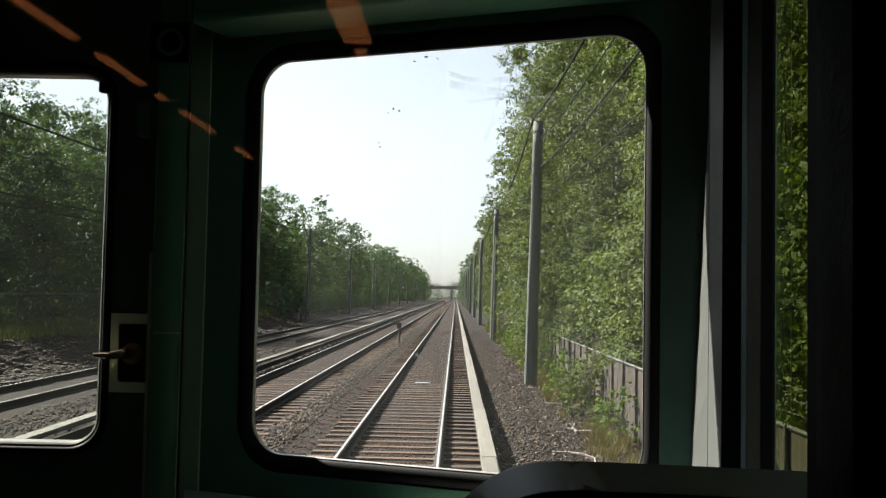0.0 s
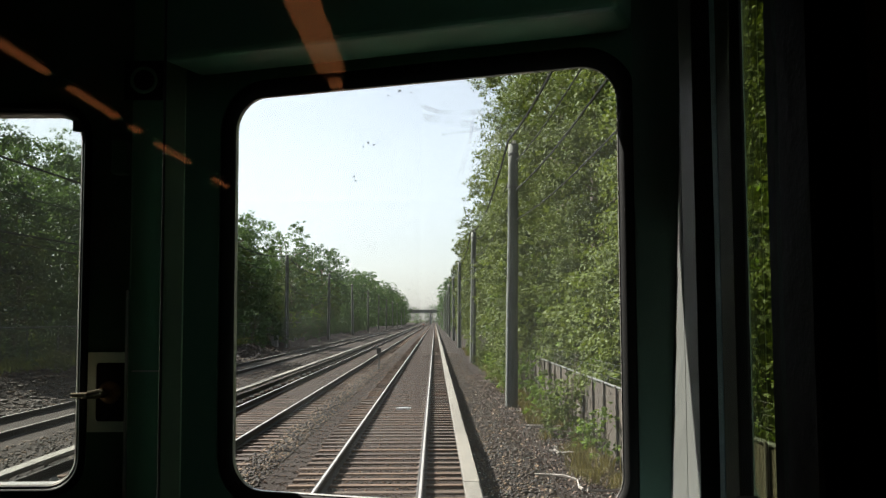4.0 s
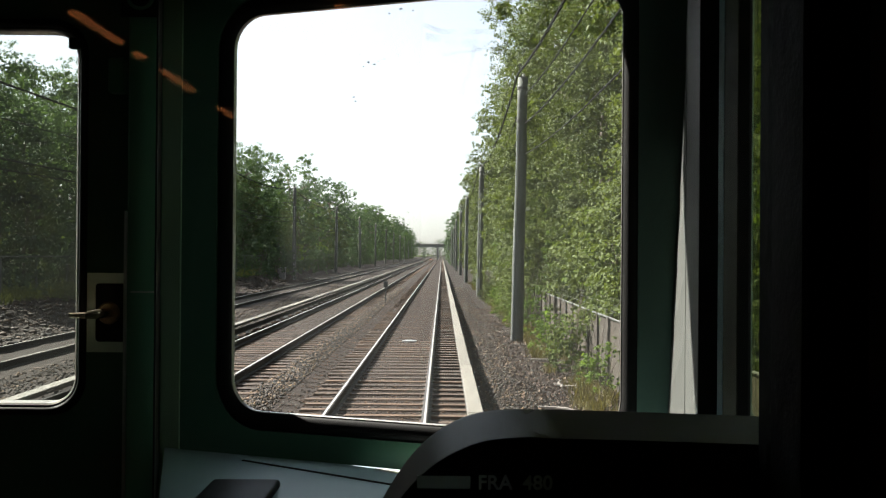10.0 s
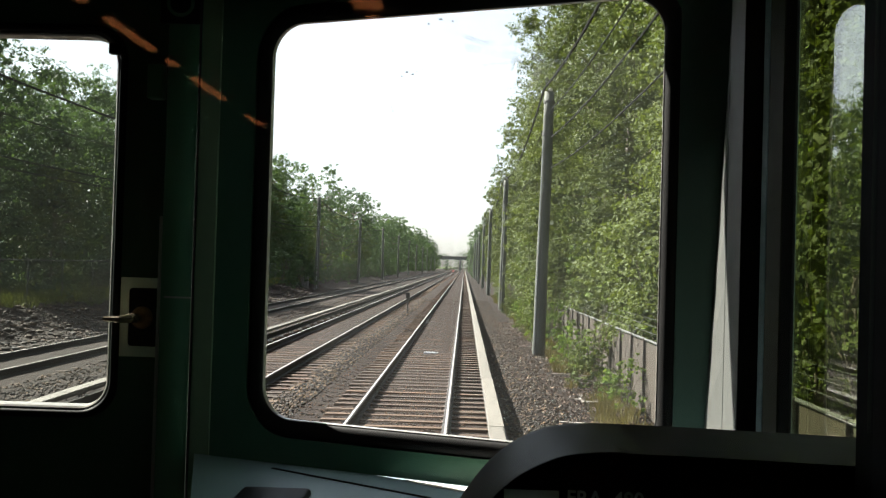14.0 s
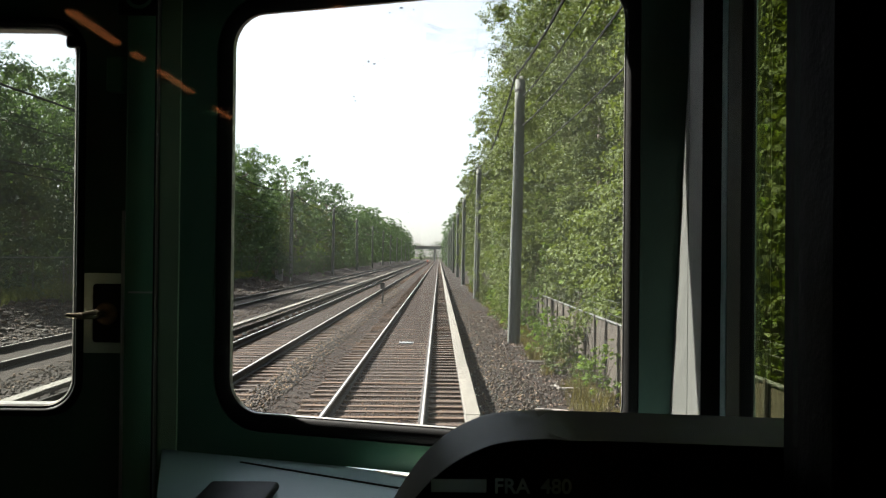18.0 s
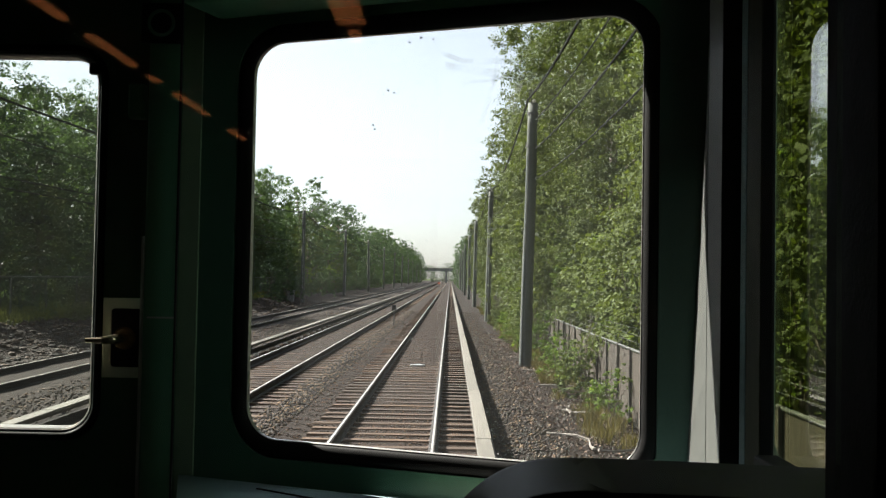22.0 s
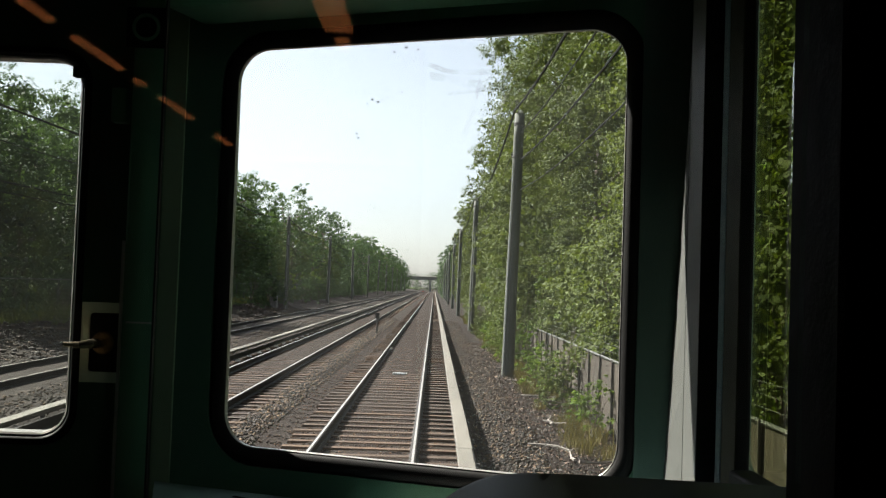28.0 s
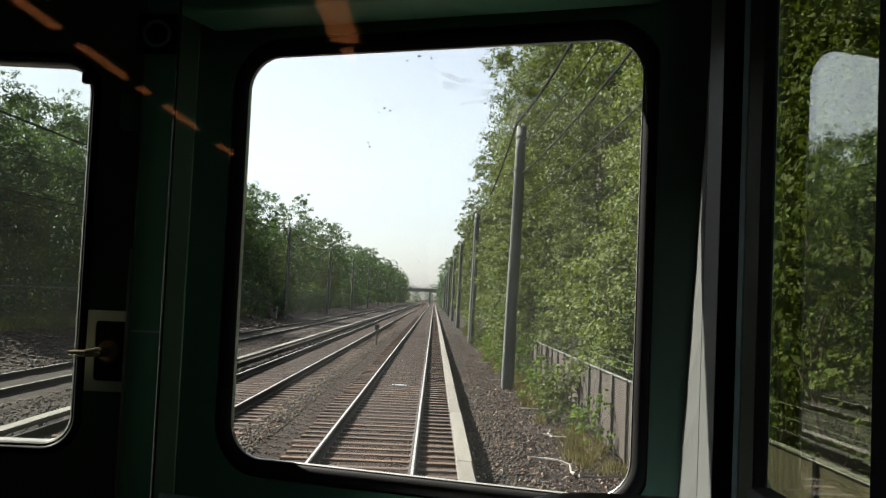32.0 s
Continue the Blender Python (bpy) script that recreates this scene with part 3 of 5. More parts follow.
def build_rubble():
    rng = random.Random(21)
    base = [bmesh.ops.create_icosphere(b, subdivisions=1, radius=1.0) and b for b in (bmesh.new() for _ in range(5))]
    verts, faces = [], []
    shapes = []
    for b in base:
        vs = [v.co * rng.uniform(0.65, 1.2) for v in b.verts]
        b.verts.index_update()
        shapes.append((vs, [[v.index for v in f.verts] for f in b.faces]))
        b.free()
    for k in range(9000):
        x, y = rng.uniform(-15.2, -11.1), 24 + 66 * rng.random() ** 1.3
        sz = rng.uniform(0.02, 0.055) if rng.random() < 0.9 else rng.uniform(0.07, 0.13)
        vs, fs = shapes[k % 5]
        turn = Matrix.Rotation(rng.uniform(0, 6.28), 3, "Z")
        o, at = len(verts), Vector((x, y, ground_height(x, y) + sz * 0.3))
        verts += [tuple(at + turn @ Vector((v.x * sz * 1.25, v.y * sz, v.z * sz * 0.7))) for v in vs]
        faces += [[o + i for i in f] for f in fs]
    tagged(new("rubble", mesh_from("rubble", verts, faces, [M_RUBBLE])), "brown-grey rubble stones on the low bank beyond the tracks", "rubble", kind="stuff")


build_rubble()


# ---- the tracks ----
def rail_mesh():
    side = [(-0.07, -0.165), (0.07, -0.165), (0.07, -0.150), (0.012, -0.135), (0.012, -0.045), (0.036, -0.035), (0.035, -0.009), (0.016, 0.0), (-0.016, 0.0), (-0.035, -0.009), (-0.036, -0.035), (-0.012, -0.045), (-0.012, -0.135), (-0.07, -0.150)]
    bm = prism(side, "y", -14, 600)
    bm.faces.ensure_lookup_table()
    for f in bm.faces:
        f.normal_update()
        if len(f.verts) == 4 and all(v.co.z > -0.006 for v in f.verts):
            f.material_index = 1
    return done("rail", bm, [M_RAILSIDE, M_RAILTOP])


RAIL = rail_mesh()


def tie_meshes(x0, x1):
    out = []
    for k in range(4):
        rng = random.Random(k)
        bm = box(x0 + rng.uniform(-0.05, 0.05), -0.105, -0.33, x1 + rng.uniform(-0.05, 0.05), 0.105, -0.168, 0.012, seg=1)
        for v in bm.verts:
            v.co.z += rng.uniform(-0.008, 0.004)
            v.co.y += rng.uniform(-0.01, 0.01)
        out.append(done("sleeper", bm, M_TIE))
    return out


def build_track(name, left, right, tie0, tie1, near, label):
    tr = thing(name, label, "railway track", kind="structure")
    for x in (left, right):
        part("rail", RAIL, None, tr, "rail with a bright worn head").location = (x, 0, 0)
    kinds = tie_meshes(tie0, tie1)
    plate = done("tie_plate", box(-0.09, -0.09, -0.172, 0.09, 0.09, -0.158, 0.004, seg=1), M_PLATE)
    rng = random.Random(name)
    far = bmesh.new()
    k = -25
    y = 5.04 - 25 * TIE
    while y < 520:
        if k < near:
            s = part("sleeper", kinds[rng.randrange(4)], None, tr)
            s.location, s.rotation_euler = (0, y, rng.uniform(-0.006, 0.004)), (0, 0, rng.uniform(-0.008, 0.008))
            if k < 70 and name == "track_1":
                for x in (left, right):
                    part("tie_plate", plate, None, tr).location = (x, y, 0)
        else:
            box(tie0, y - 0.11, -0.3, tie1, y + 0.11, -0.17, bm=far)
        y += TIE
        k += 1
    tagged(part("sleeper_row", far, M_TIE, tr), kind="stuff")


build_track("track_1", -1.62, -0.20, -2.22, 0.62, 230, "straight railway track with worn brown wooden sleepers")
build_track("track_2", -5.23, -3.80, -6.0, -3.15, 150, "second railway track with wooden sleepers and dark rails")
build_track("track_3", -10.33, -8.90, -10.95, -8.25, 110, "third railway track with dark rusty rails")


def build_third_rail(x, away, label, phase, foot):
    """A conductor rail under a whitewashed board; away: the side on which its brackets stand."""
    t = thing("third_rail", label, "third rail", kind="structure")
    part("conductor_rail", prism([(-0.05, -0.1), (0.05, -0.1), (0.015, -0.08), (0.03, 0.03), (0.03, 0.06), (-0.03, 0.06), (-0.03, 0.03), (-0.015, -0.08)], "y", -14, 330), M_RAILSIDE, t).location = (x, 0, 0)
    board = bmesh.new()
    box(-0.1, 0, 0.185, 0.1, 5.37, 0.222, 0.006, bm=board, seg=1)
    bd = done("cover_board", board, M_BOARD)
    edge = done("side_board", box(-0.014, 0, 0.02, 0.014, 5.39, 0.19, 0.004, seg=1), M_BOARDSIDE)
    lip = done("edge_strip", box(-0.006, 0, 0.150, 0.006, 5.38, 0.1845), M_BOARDSIDE)
    bracket = bmesh.new()
    box(-0.025, -0.03, -0.22, 0.025, 0.03, 0.184, bm=bracket)
    box(min(0, -away * 0.16), -0.03, 0.15, max(0, -away * 0.16), 0.03, 0.184, bm=bracket)
    br = done("bracket", bracket, M_DARKSTEEL)
    ins = done("insulator", tube([(0, 0, -0.22), (0, 0, -0.17), (0, 0, -0.15), (0, 0, -0.1)], [foot, foot, 0.06 * foot / 0.085, 0.04], 10), M_CERAMIC if foot > 0.06 else M_DARKSTEEL)
    rng = random.Random(phase)
    y = -15.8 + phase
    while y < 320:
        b = part("cover_board", bd, None, t)
        b.location, b.rotation_euler = (x + rng.uniform(-0.006, 0.006), y, rng.uniform(-0.004, 0.004)), (0, rng.uniform(-0.008, 0.008), rng.uniform(-0.0015, 0.0015))
        part("edge_strip", lip, None, t).location = (x - away * 0.094, y, 0)
        if away > 0:
            part("side_board", edge, None, t).location = (x + away * 0.105, y, 0)
        for k in range(3):
            part("bracket", br, None, t).location = (x + away * 0.13, y + 0.9 + 1.8 * k, 0)
            part("insulator", ins, None, t).location = (x, y + 0.9 + 1.8 * k, 0)
        y += 5.4
    part("cover_board_row", box(x - 0.1, y, 0.185, x + 0.1, 500, 0.222), M_BOARD, t)
    part("side_board_row", box(x + away * 0.094 - 0.014, y, -0.1, x + away * 0.094 + 0.014, 500, 0.18), M_BOARDSIDE, t)


build_third_rail(0.46, 1, "conductor rail under a whitewashed wooden cover board", 1.3, 0.05)
build_third_rail(-5.86, -1, "conductor rail under a pale cover board on insulators beside the second track", 3.1, 0.085)


# ---- poles and cables ----
def build_pole(m, height, base, label, group):
    p = thing("utility_pole", label, "pole", m, group)
    rng = random.Random(height)
    part("shaft", done("shaft", tube([(0.006 * math.sin(k), 0.006 * math.cos(2 * k), -0.6 + (height + 0.6) * k / 12) for k in range(13)], [base - 0.045 * k / 12 for k in range(13)], 18), M_POLE, True), None, p, "grey weathered wooden shaft")
    part("pin", tube([(-0.05, 0, height - 0.05), (-0.05, 0, height + 0.38), (-0.11, 0, height + 0.42), (-0.11, 0, height + 0.2)], 0.018, 6), M_DARKSTEEL, p)
    part("insulator", tube([(0.02, 0, height), (0.02, 0, height + 0.06), (0.02, 0, height + 0.12)], [0.05, 0.07, 0.035], 10), M_CERAMIC, p)
    for z in (height - 0.35, height - 1.3):
        part("clamp", tube([(0, 0, z), (0, 0, z + 0.07)], base - 0.02, 16), M_DARKSTEEL, p)
    part("conduit", tube([(-base * 0.72, -base * 0.72, -0.3), (-base * 0.70, -base * 0.70, height * 0.8)], 0.018, 6), M_STEEL, p)
    return p


RIGHT_Y = [-1.5, 28.5, 57.5, 88, 118, 148, 179, 210, 241, 272, 303, 334, 366, 398]
LEFT_Y = [-3, 49, 83, 117, 151, 184, 220, 256, 292, 330, 370, 408]
first = build_pole(pose(2.22, RIGHT_Y[0], -0.3, 0.0, 0.6), 7.75, 0.19, "tall grey wooden utility pole beside the ballast", "poles along the track")
for i, y in enumerate(RIGHT_Y[1:]):
    copy_thing(first, pose(2.22 + 0.06 * math.sin(3 * i), y, -0.3, 0.4 * math.sin(i), 0.5 + 0.5 * math.cos(i), 40 * i))
lfirst = build_pole(pose(-12.7, LEFT_Y[0], -0.1), 7.9, 0.185, "dark grey wooden utility pole beyond the third track", "poles along the far side")
for i, y in enumerate(LEFT_Y[1:]):
    copy_thing(lfirst, pose(-12.7 + 0.1 * math.sin(2 * i), y, -0.05, 0.7 * math.sin(i), 0.9 * math.cos(2 * i), 50 * i))


def cable(spots, sag, radius, label):
    pts = []
    for a, b in zip(spots, spots[1:]):
        for k in range(10):
            u = k / 10
            pts.append((a[0] + (b[0] - a[0]) * u, a[1] + (b[1] - a[1]) * u, a[2] + (b[2] - a[2]) * u - sag * 4 * u * (1 - u)))
    pts.append(spots[-1])
    solid("overhead_cable", tube(pts, radius, 6), M_WIRE, label, "cable", "cables along the poles")


for dx, z, sag, r, label in ((-0.02, 7.56, 0.75, 0.033, "thick black sagging cable strung between the pole tops"), (0.2, 6.95, 0.6, 0.017, "thin black cable on the poles"),
                             (-0.11, 7.75, 0.5, 0.008, "thin bare wire over the pole tops"), (0.2, 6.1, 0.5, 0.02, "black cable halfway up the poles"), (0.2, 5.2, 0.45, 0.014, "thin black cable on the poles")):
    cable([(2.22 + dx, y, z) for y in RIGHT_Y], sag, r, label)
for dx, z, sag, r in ((0.05, 7.75, 0.7, 0.035), (0.19, 6.6, 0.6, 0.018), (0.19, 5.4, 0.55, 0.024), (0.19, 5.05, 0.5, 0.02)):
    cable([(-12.7 + dx, y, z) for y in LEFT_Y], sag, r, "black cable on the far poles")


# ---- fences ----
def build_right_fence():
    f = thing("panel_fence", "grey slatted panel fence with steel posts and top rail", "fence")
    bay = 1.32
    prof = []
    n = 24
    for k in range(n + 1):
        prof.append((0.006 if k % 3 else -0.004, bay * k / n))
    bm = bmesh.new()
    lo = [bm.verts.new((x, y, -0.5)) for x, y in prof]
    hi = [bm.verts.new((x, y, 1.0)) for x, y in prof]
    lo2 = [bm.verts.new((x + 0.012, y, -0.5)) for x, y in prof]
    hi2 = [bm.verts.new((x + 0.012, y, 1.0)) for x, y in prof]
    for k in range(n):
        bm.faces.new((lo[k], lo[k + 1], hi[k + 1], hi[k]))
        bm.faces.new((lo2[k + 1], lo2[k], hi2[k], hi2[k + 1]))
        bm.faces.new((hi[k], hi[k + 1], hi2[k + 1], hi2[k]))
    panel = done("panel", bm, M_PANEL)
    post = done("post", tube([(0, 0, -0.6), (0, 0, 1.06)], 0.024, 8), M_BOARDSIDE)
    arm = done("barb_arm", tube([(0, 0, 1.03), (0.22, 0, 1.38)], 0.011, 6), M_DARKSTEEL)
    for k in range(56):
        y = 3.0 + bay * k
        x = 3.28 + 0.004 * max(0, y - 20)
        part("panel", panel, None, f).location = (x, y, 0)
        part("post", post, None, f).location = (x - 0.03, y, 0)
        if k % 3 == 0:
            part("barb_arm", arm, None, f).location = (x, y, 0)
    xe = lambda y: 3.27 + 0.004 * max(0, y - 20)
    part("top_rail", tube([(xe(y), y, 1.04) for y in (3, 20, 40, 60, 77)], 0.024, 8), M_OLDSTEEL, f)
    for dz, dx in ((1.16, 0.08), (1.27, 0.15), (1.38, 0.22)):
        part("barbed_wire", tube([(xe(y) + dx, y, dz) for y in (3, 20, 40, 60, 77)], 0.0035, 5), M_OLDSTEEL, f)


build_right_fence()


def build_left_fence():
    f = thing("chain_link_fence", "grey chain-link fence with thin steel posts on the bank", "fence")
    x = -15.4
    post = done("post", tube([(0, 0, 0.2), (0, 0, 2.1)], 0.03, 8), M_OLDSTEEL)
    mesh = done("chain_link", box(-0.003, 0, 0.4, 0.003, 2.98, 2.02), M_CHAIN)
    for k in range(54):
        y = 10 + 3 * k
        part("post", post, None, f).location = (x, y, 0)
        part("chain_link", mesh, None, f).location = (x, y, 0)
    part("top_rail", tube([(x, 10, 2.05), (x, 172, 2.05)], 0.022, 8), M_OLDSTEEL, f)


build_left_fence()


# ---- trees ----
def crown_spots(seed, low, high, radius, boughs, per, size, leaf):
    """Leaf places, the way the leaves face and their relative sizes: boughs carry round clumps of leaves, with dark
    gaps between them, loose sprays at the rim and oversized filler leaves within that block light and sky."""
    rng = np.random.default_rng(seed)
    u = (np.arange(boughs) + rng.random(boughs)) / boughs
    prof = np.clip(1 - np.abs((u - 0.40) / 0.63) ** 2.6, 0.04, 1) ** 0.62
    a = np.arange(boughs) * 2.4 + rng.uniform(-0.5, 0.5, boughs)
    lobes = 1 + 0.16 * np.sin(3 * a + seed) + 0.14 * np.sin(2 * a + 9 * u + seed)
    r = radius * prof * lobes * rng.uniform(0.5, 1.0, boughs) ** 0.6
    c = np.stack([r * np.cos(a), r * np.sin(a), low + (high - low) * u], -1)
    out, face, big = [], [], []
    up = np.array([0, 0, 1.0])
    m = 22

    def unit(v):
        return v / np.linalg.norm(v, axis=-1, keepdims=True)

    for k in range(boughs):
        n = max(3, int(per / m * rng.uniform(0.6, 1.4)))
        s = size * rng.uniform(0.65, 1.25)
        away = np.array([np.cos(a[k]), np.sin(a[k]), 0.1])
        d = rng.normal(size=(n, 3)) + 0.45 * away
        d[:, 2] = np.abs(d[:, 2]) * 1.15 - 0.5
        d = unit(d)
        reach = s * np.where(rng.random(n) < 0.14, rng.uniform(1.0, 1.2, n), rng.uniform(0.45, 1.0, n))
        q = d * reach[:, None] * np.array([1.0, 1.0, 0.75])
        q[:, 2] -= 0.22 * np.hypot(q[:, 0], q[:, 1])
        rc = size * rng.uniform(0.12, 0.30, n)
        e = unit(rng.normal(size=(n, m, 3)) + 0.35 * d[:, None] + 0.25 * up)
        p = q[:, None] + e * (rc[:, None] * rng.uniform(0.35, 1.1, (n, m)))[..., None] * np.array([1.15, 1.15, 0.7])
        out.append((c[k] + p).reshape(-1, 3))
        face.append(unit(0.55 * e + 0.5 * d[:, None] + 0.45 * up).reshape(-1, 3))
        big.append(np.ones(n * m))
        # Oversized filler leaves, added inside so the gaps stay dark.
        core = max(9, n)
        out.append(c[k] + unit(rng.normal(size=(core, 3))) * (s * rng.uniform(0.1, 0.6, core))[:, None] * np.array([1, 1, 0.7]))
        face.append(unit(rng.normal(size=(core, 3))))
        big.append(np.full(core, min(2.8, 0.3 * size / leaf)))
    return np.concatenate(out), np.concatenate(face), np.concatenate(big)


def build_tree(name, label, category, group, seed, low, high, radius, boughs, per, size, leaf, mat, trunk=0.2):
    rng = random.Random(seed)
    t = thing(name, label, category, pose(0, 0, -50), group)
    bm = bmesh.new()
    n = 9
    line = [Vector((0.25 * math.sin(seed + k * 0.7) * k / n, 0.25 * math.cos(seed * 2 + k * 0.6) * k / n, -0.3 + (high * 0.86) * k / n)) for k in range(n + 1)]
    tube(line, [trunk * (1 - 0.85 * k / n) for k in range(n + 1)], 9, bm)
    for k in range(11):
        b = line[2 + k % 7]
        a = rng.uniform(0, 6.28)
        out = radius * rng.uniform(0.5, 0.85)
        e = b + Vector((out * math.cos(a), out * math.sin(a), rng.uniform(0.6, 2.0)))
        tube([b, b.lerp(e, 0.5) + Vector((0, 0, 0.25)), e], [trunk * 0.36, trunk * 0.22, trunk * 0.07], 6, bm)
    part("trunk", bm, M_BARK, t, "rough dark bark with limbs")
    spots, facing, big = crown_spots(seed, low, high, radius, boughs, per, size, leaf)
    part("crown", quads("crown", leaves(spots, leaf * big[:, None], seed, facing), mat), None, t)
    return t


G1, G2 = "trees along the fence", "trees on the far side"
near_trees = [build_tree("broadleaf_tree", "tall green broadleaf tree with a dense leafy crown", "tree", G1, s, 1.0, h, r, 60, 1050, 1.2, 0.096, M_LEAF, 0.2) for s, h, r in ((1, 14.6, 2.6), (2, 12.4, 2.4), (3, 16.2, 2.8))]
mid_trees = [build_tree("broadleaf_tree", "tall green broadleaf tree in the row by the track", "tree", G1, s, 0.5, h, r, 58, 230, 1.2, 0.17, M_LEAF, 0.2) for s, h, r in ((11, 14.2, 2.8), (12, 15.6, 2.9), (13, 12.6, 2.6))]
far_trees = [build_tree("broadleaf_tree", "distant green broadleaf tree in the row by the track", "tree", G1, s, 0.3, h, r, 50, 72, 1.25, 0.36, M_LEAF, 0.2) for s, h, r in ((14, 14.2, 3.0), (15, 15.4, 3.1))]
left_trees = [build_tree("broadleaf_tree", "broadleaf tree in shade-toned green behind the chain-link fence", "tree", G2, s, 0.2, h, r, 54, 480, 1.5, 0.145, M_LEAF_SHADED, 0.24) for s, h, r in ((21, 10.8, 3.2), (22, 9.0, 3.3), (23, 12.4, 3.4))]
back_trees = [build_tree("broadleaf_tree", "distant broadleaf tree in shade-toned green", "tree", G2, s, 0.3, h, r, 40, 210, 1.6, 0.23, M_LEAF_SHADED, 0.24) for s, h, r in ((24, 10.6, 3.6), (25, 12.2, 3.7))]
remote_trees = [build_tree("broadleaf_tree", "remote hazy green broadleaf tree near the bridge", "tree", G2, s, 0.2, h, r, 34, 90, 1.7, 0.38, M_LEAF_SHADED, 0.24) for s, h, r in ((26, 11.0, 3.6), (27, 13.0, 3.8))]
# Second row takes the shaded leaf colour, so gaps in front stay dark.
shade_trees = [build_tree("broadleaf_tree", "broadleaf tree in shade-toned green in the second row behind the fence", "tree", G1, s, 0.2, h, r, 46, 110, 1.4, 0.30, M_LEAF_SHADED, 0.2) for s, h, r in ((17, 14.0, 3.0), (18, 15.2, 3.1))]
brush = [build_tree("bush", "brush in shade-toned green on the bank beside the far track", "bush", "brush on the bank", s, 0.1, h, r, 22, 130, 0.5, 0.12, M_LEAF_SHADED, 0.04) for s, h, r in ((37, 1.9, 0.9), (38, 2.6, 1.1))]
shrubs = [build_tree("shrub", "green leafy shrub hanging over the panel fence", "shrub", "shrubs by the fence", s, 0.6, h, r, 24, 220, 0.62, 0.098, M_LEAF, 0.06) for s, h, r in ((35, 3.6, 1.15), (36, 4.6, 1.2))]
bushes = [build_tree("bush", "green bush at the foot of the fence", "bush", "bushes", s, 0.1, h, r, 22, 80, 0.3, 0.075, m, 0.03) for s, h, r, m in ((31, 0.9, 0.45, M_LEAF), (32, 1.3, 0.55, M_LEAF_YOUNG))]
saplings = [build_tree("sapling", "young bright green sapling with large leaves", "tree", "saplings", s, 0.3, h, r, 34, 90, 0.45, 0.14, M_LEAF_YOUNG, 0.05) for s, h, r in ((41, 4.2, 0.8), (42, 5.6, 1.0))]
place = random.Random(77)


def plant(kinds, x, y, z, lo=0.88, hi=1.12):
    s = place.uniform(lo, hi)
    return copy_thing(kinds[place.randrange(len(kinds))], pose(x, y, z, place.uniform(-3, 3), place.uniform(-3, 3), place.uniform(0, 360)) @ Matrix.Diagonal((s, s, s * place.uniform(0.94, 1.08), 1)))


for k, t in enumerate(near_trees):
    t.matrix_world = pose(6.9 - 0.3 * k, 5.0 + 3.5 * k, -0.3, 0, 0, 60 * k)
y = 15.2
while y < 40:
    plant(near_trees, 6.2 + place.uniform(-0.9, 1.9), y, -0.3, 0.78, 1.14)
    y += place.uniform(3.6, 5.2)
while y < 112:
    plant(mid_trees, 6.1 + place.uniform(-0.9, 1.9), y, -0.3, 0.84, 1.26)
    y += place.uniform(3.6, 5.4)
while y < 220:
    plant(far_trees, 6.6 + place.uniform(-0.6, 1.2), y, -0.3, 0.8, 1.1)
    y += place.uniform(3.8, 5.2)
while y < 490:
    plant(remote_trees, 6.9 + place.uniform(-0.6, 1.0), y, -0.3, 0.95, 1.2)
    y += place.uniform(4.4, 5.8)
y = 4.0
while y < 62:
    plant(shade_trees, 10.8 + place.uniform(-0.8, 1.0), y, -0.3, 0.95, 1.2)
    y += place.uniform(4.0, 5.2)
y = 37.0
while y < 115:
    grown = 0.86 + 0.24 * math.sin(y / 6.1) + 0.12 * math.sin(y / 2.7)
    plant(left_trees, -19.8 + place.uniform(-1.2, 1.0), y, 0.5, grown - 0.06, grown + 0.06)
    y += place.uniform(3.8, 5.8)
while y < 215:
    grown = 0.92 + 0.26 * math.sin(y / 8.3) + 0.1 * math.sin(y / 3.1)
    plant(back_trees, -19.4 + place.uniform(-1.4, 1.4), y, 0.5, grown - 0.08, grown + 0.08)
    y += place.uniform(4.8, 6.8)
while y < 490:
    plant(remote_trees, -17.4 + 1.5 * (y < 300) * -1 + place.uniform(-1.2, 1.2), y, 0.4, 0.8, 1.15)
    y += place.uniform(4.8, 6.4)
y = 34.0
while y < 150:
    plant(back_trees, -26.0 + place.uniform(-1.5, 1.5), y, 0.5, 0.78, 1.0)
    y += place.uniform(4.2, 5.6)
for k in range(26):
    plant(remote_trees, -42 + 3.4 * k + place.uniform(-1.5, 1.5), 640 + 14 * (k % 2) + place.uniform(-3, 5), -0.3, 0.72, 1.02)
for y, x, s in ((11.0, 4.5, 0.9), (14.2, 4.4, 0.75), (19.5, 4.45, 0.95), (22.0, 4.15, 0.9), (24.4, 4.2, 1.0), (29.5, 4.3, 0.8), (33.5, 4.2, 1.0), (36.0, 4.0, 0.85), (40.0, 4.2, 1.0), (47.0, 4.2, 1.05), (51.0, 4.1, 0.95)):
    plant(shrubs, x, y, -0.3, s * 0.95, s * 1.05)
for x, y, s in ((-17.2, 40, 0.42), (-17.6, 58, 0.5), (-17.0, 71, 0.48), (-17.3, 84, 0.56), (-16.9, 101, 0.5), (-17.4, 118, 0.6), (-17.0, 136, 0.55), (-17.3, 160, 0.62)):
    plant(mid_trees, x, y, 0.45, s * 0.95, s * 1.1)
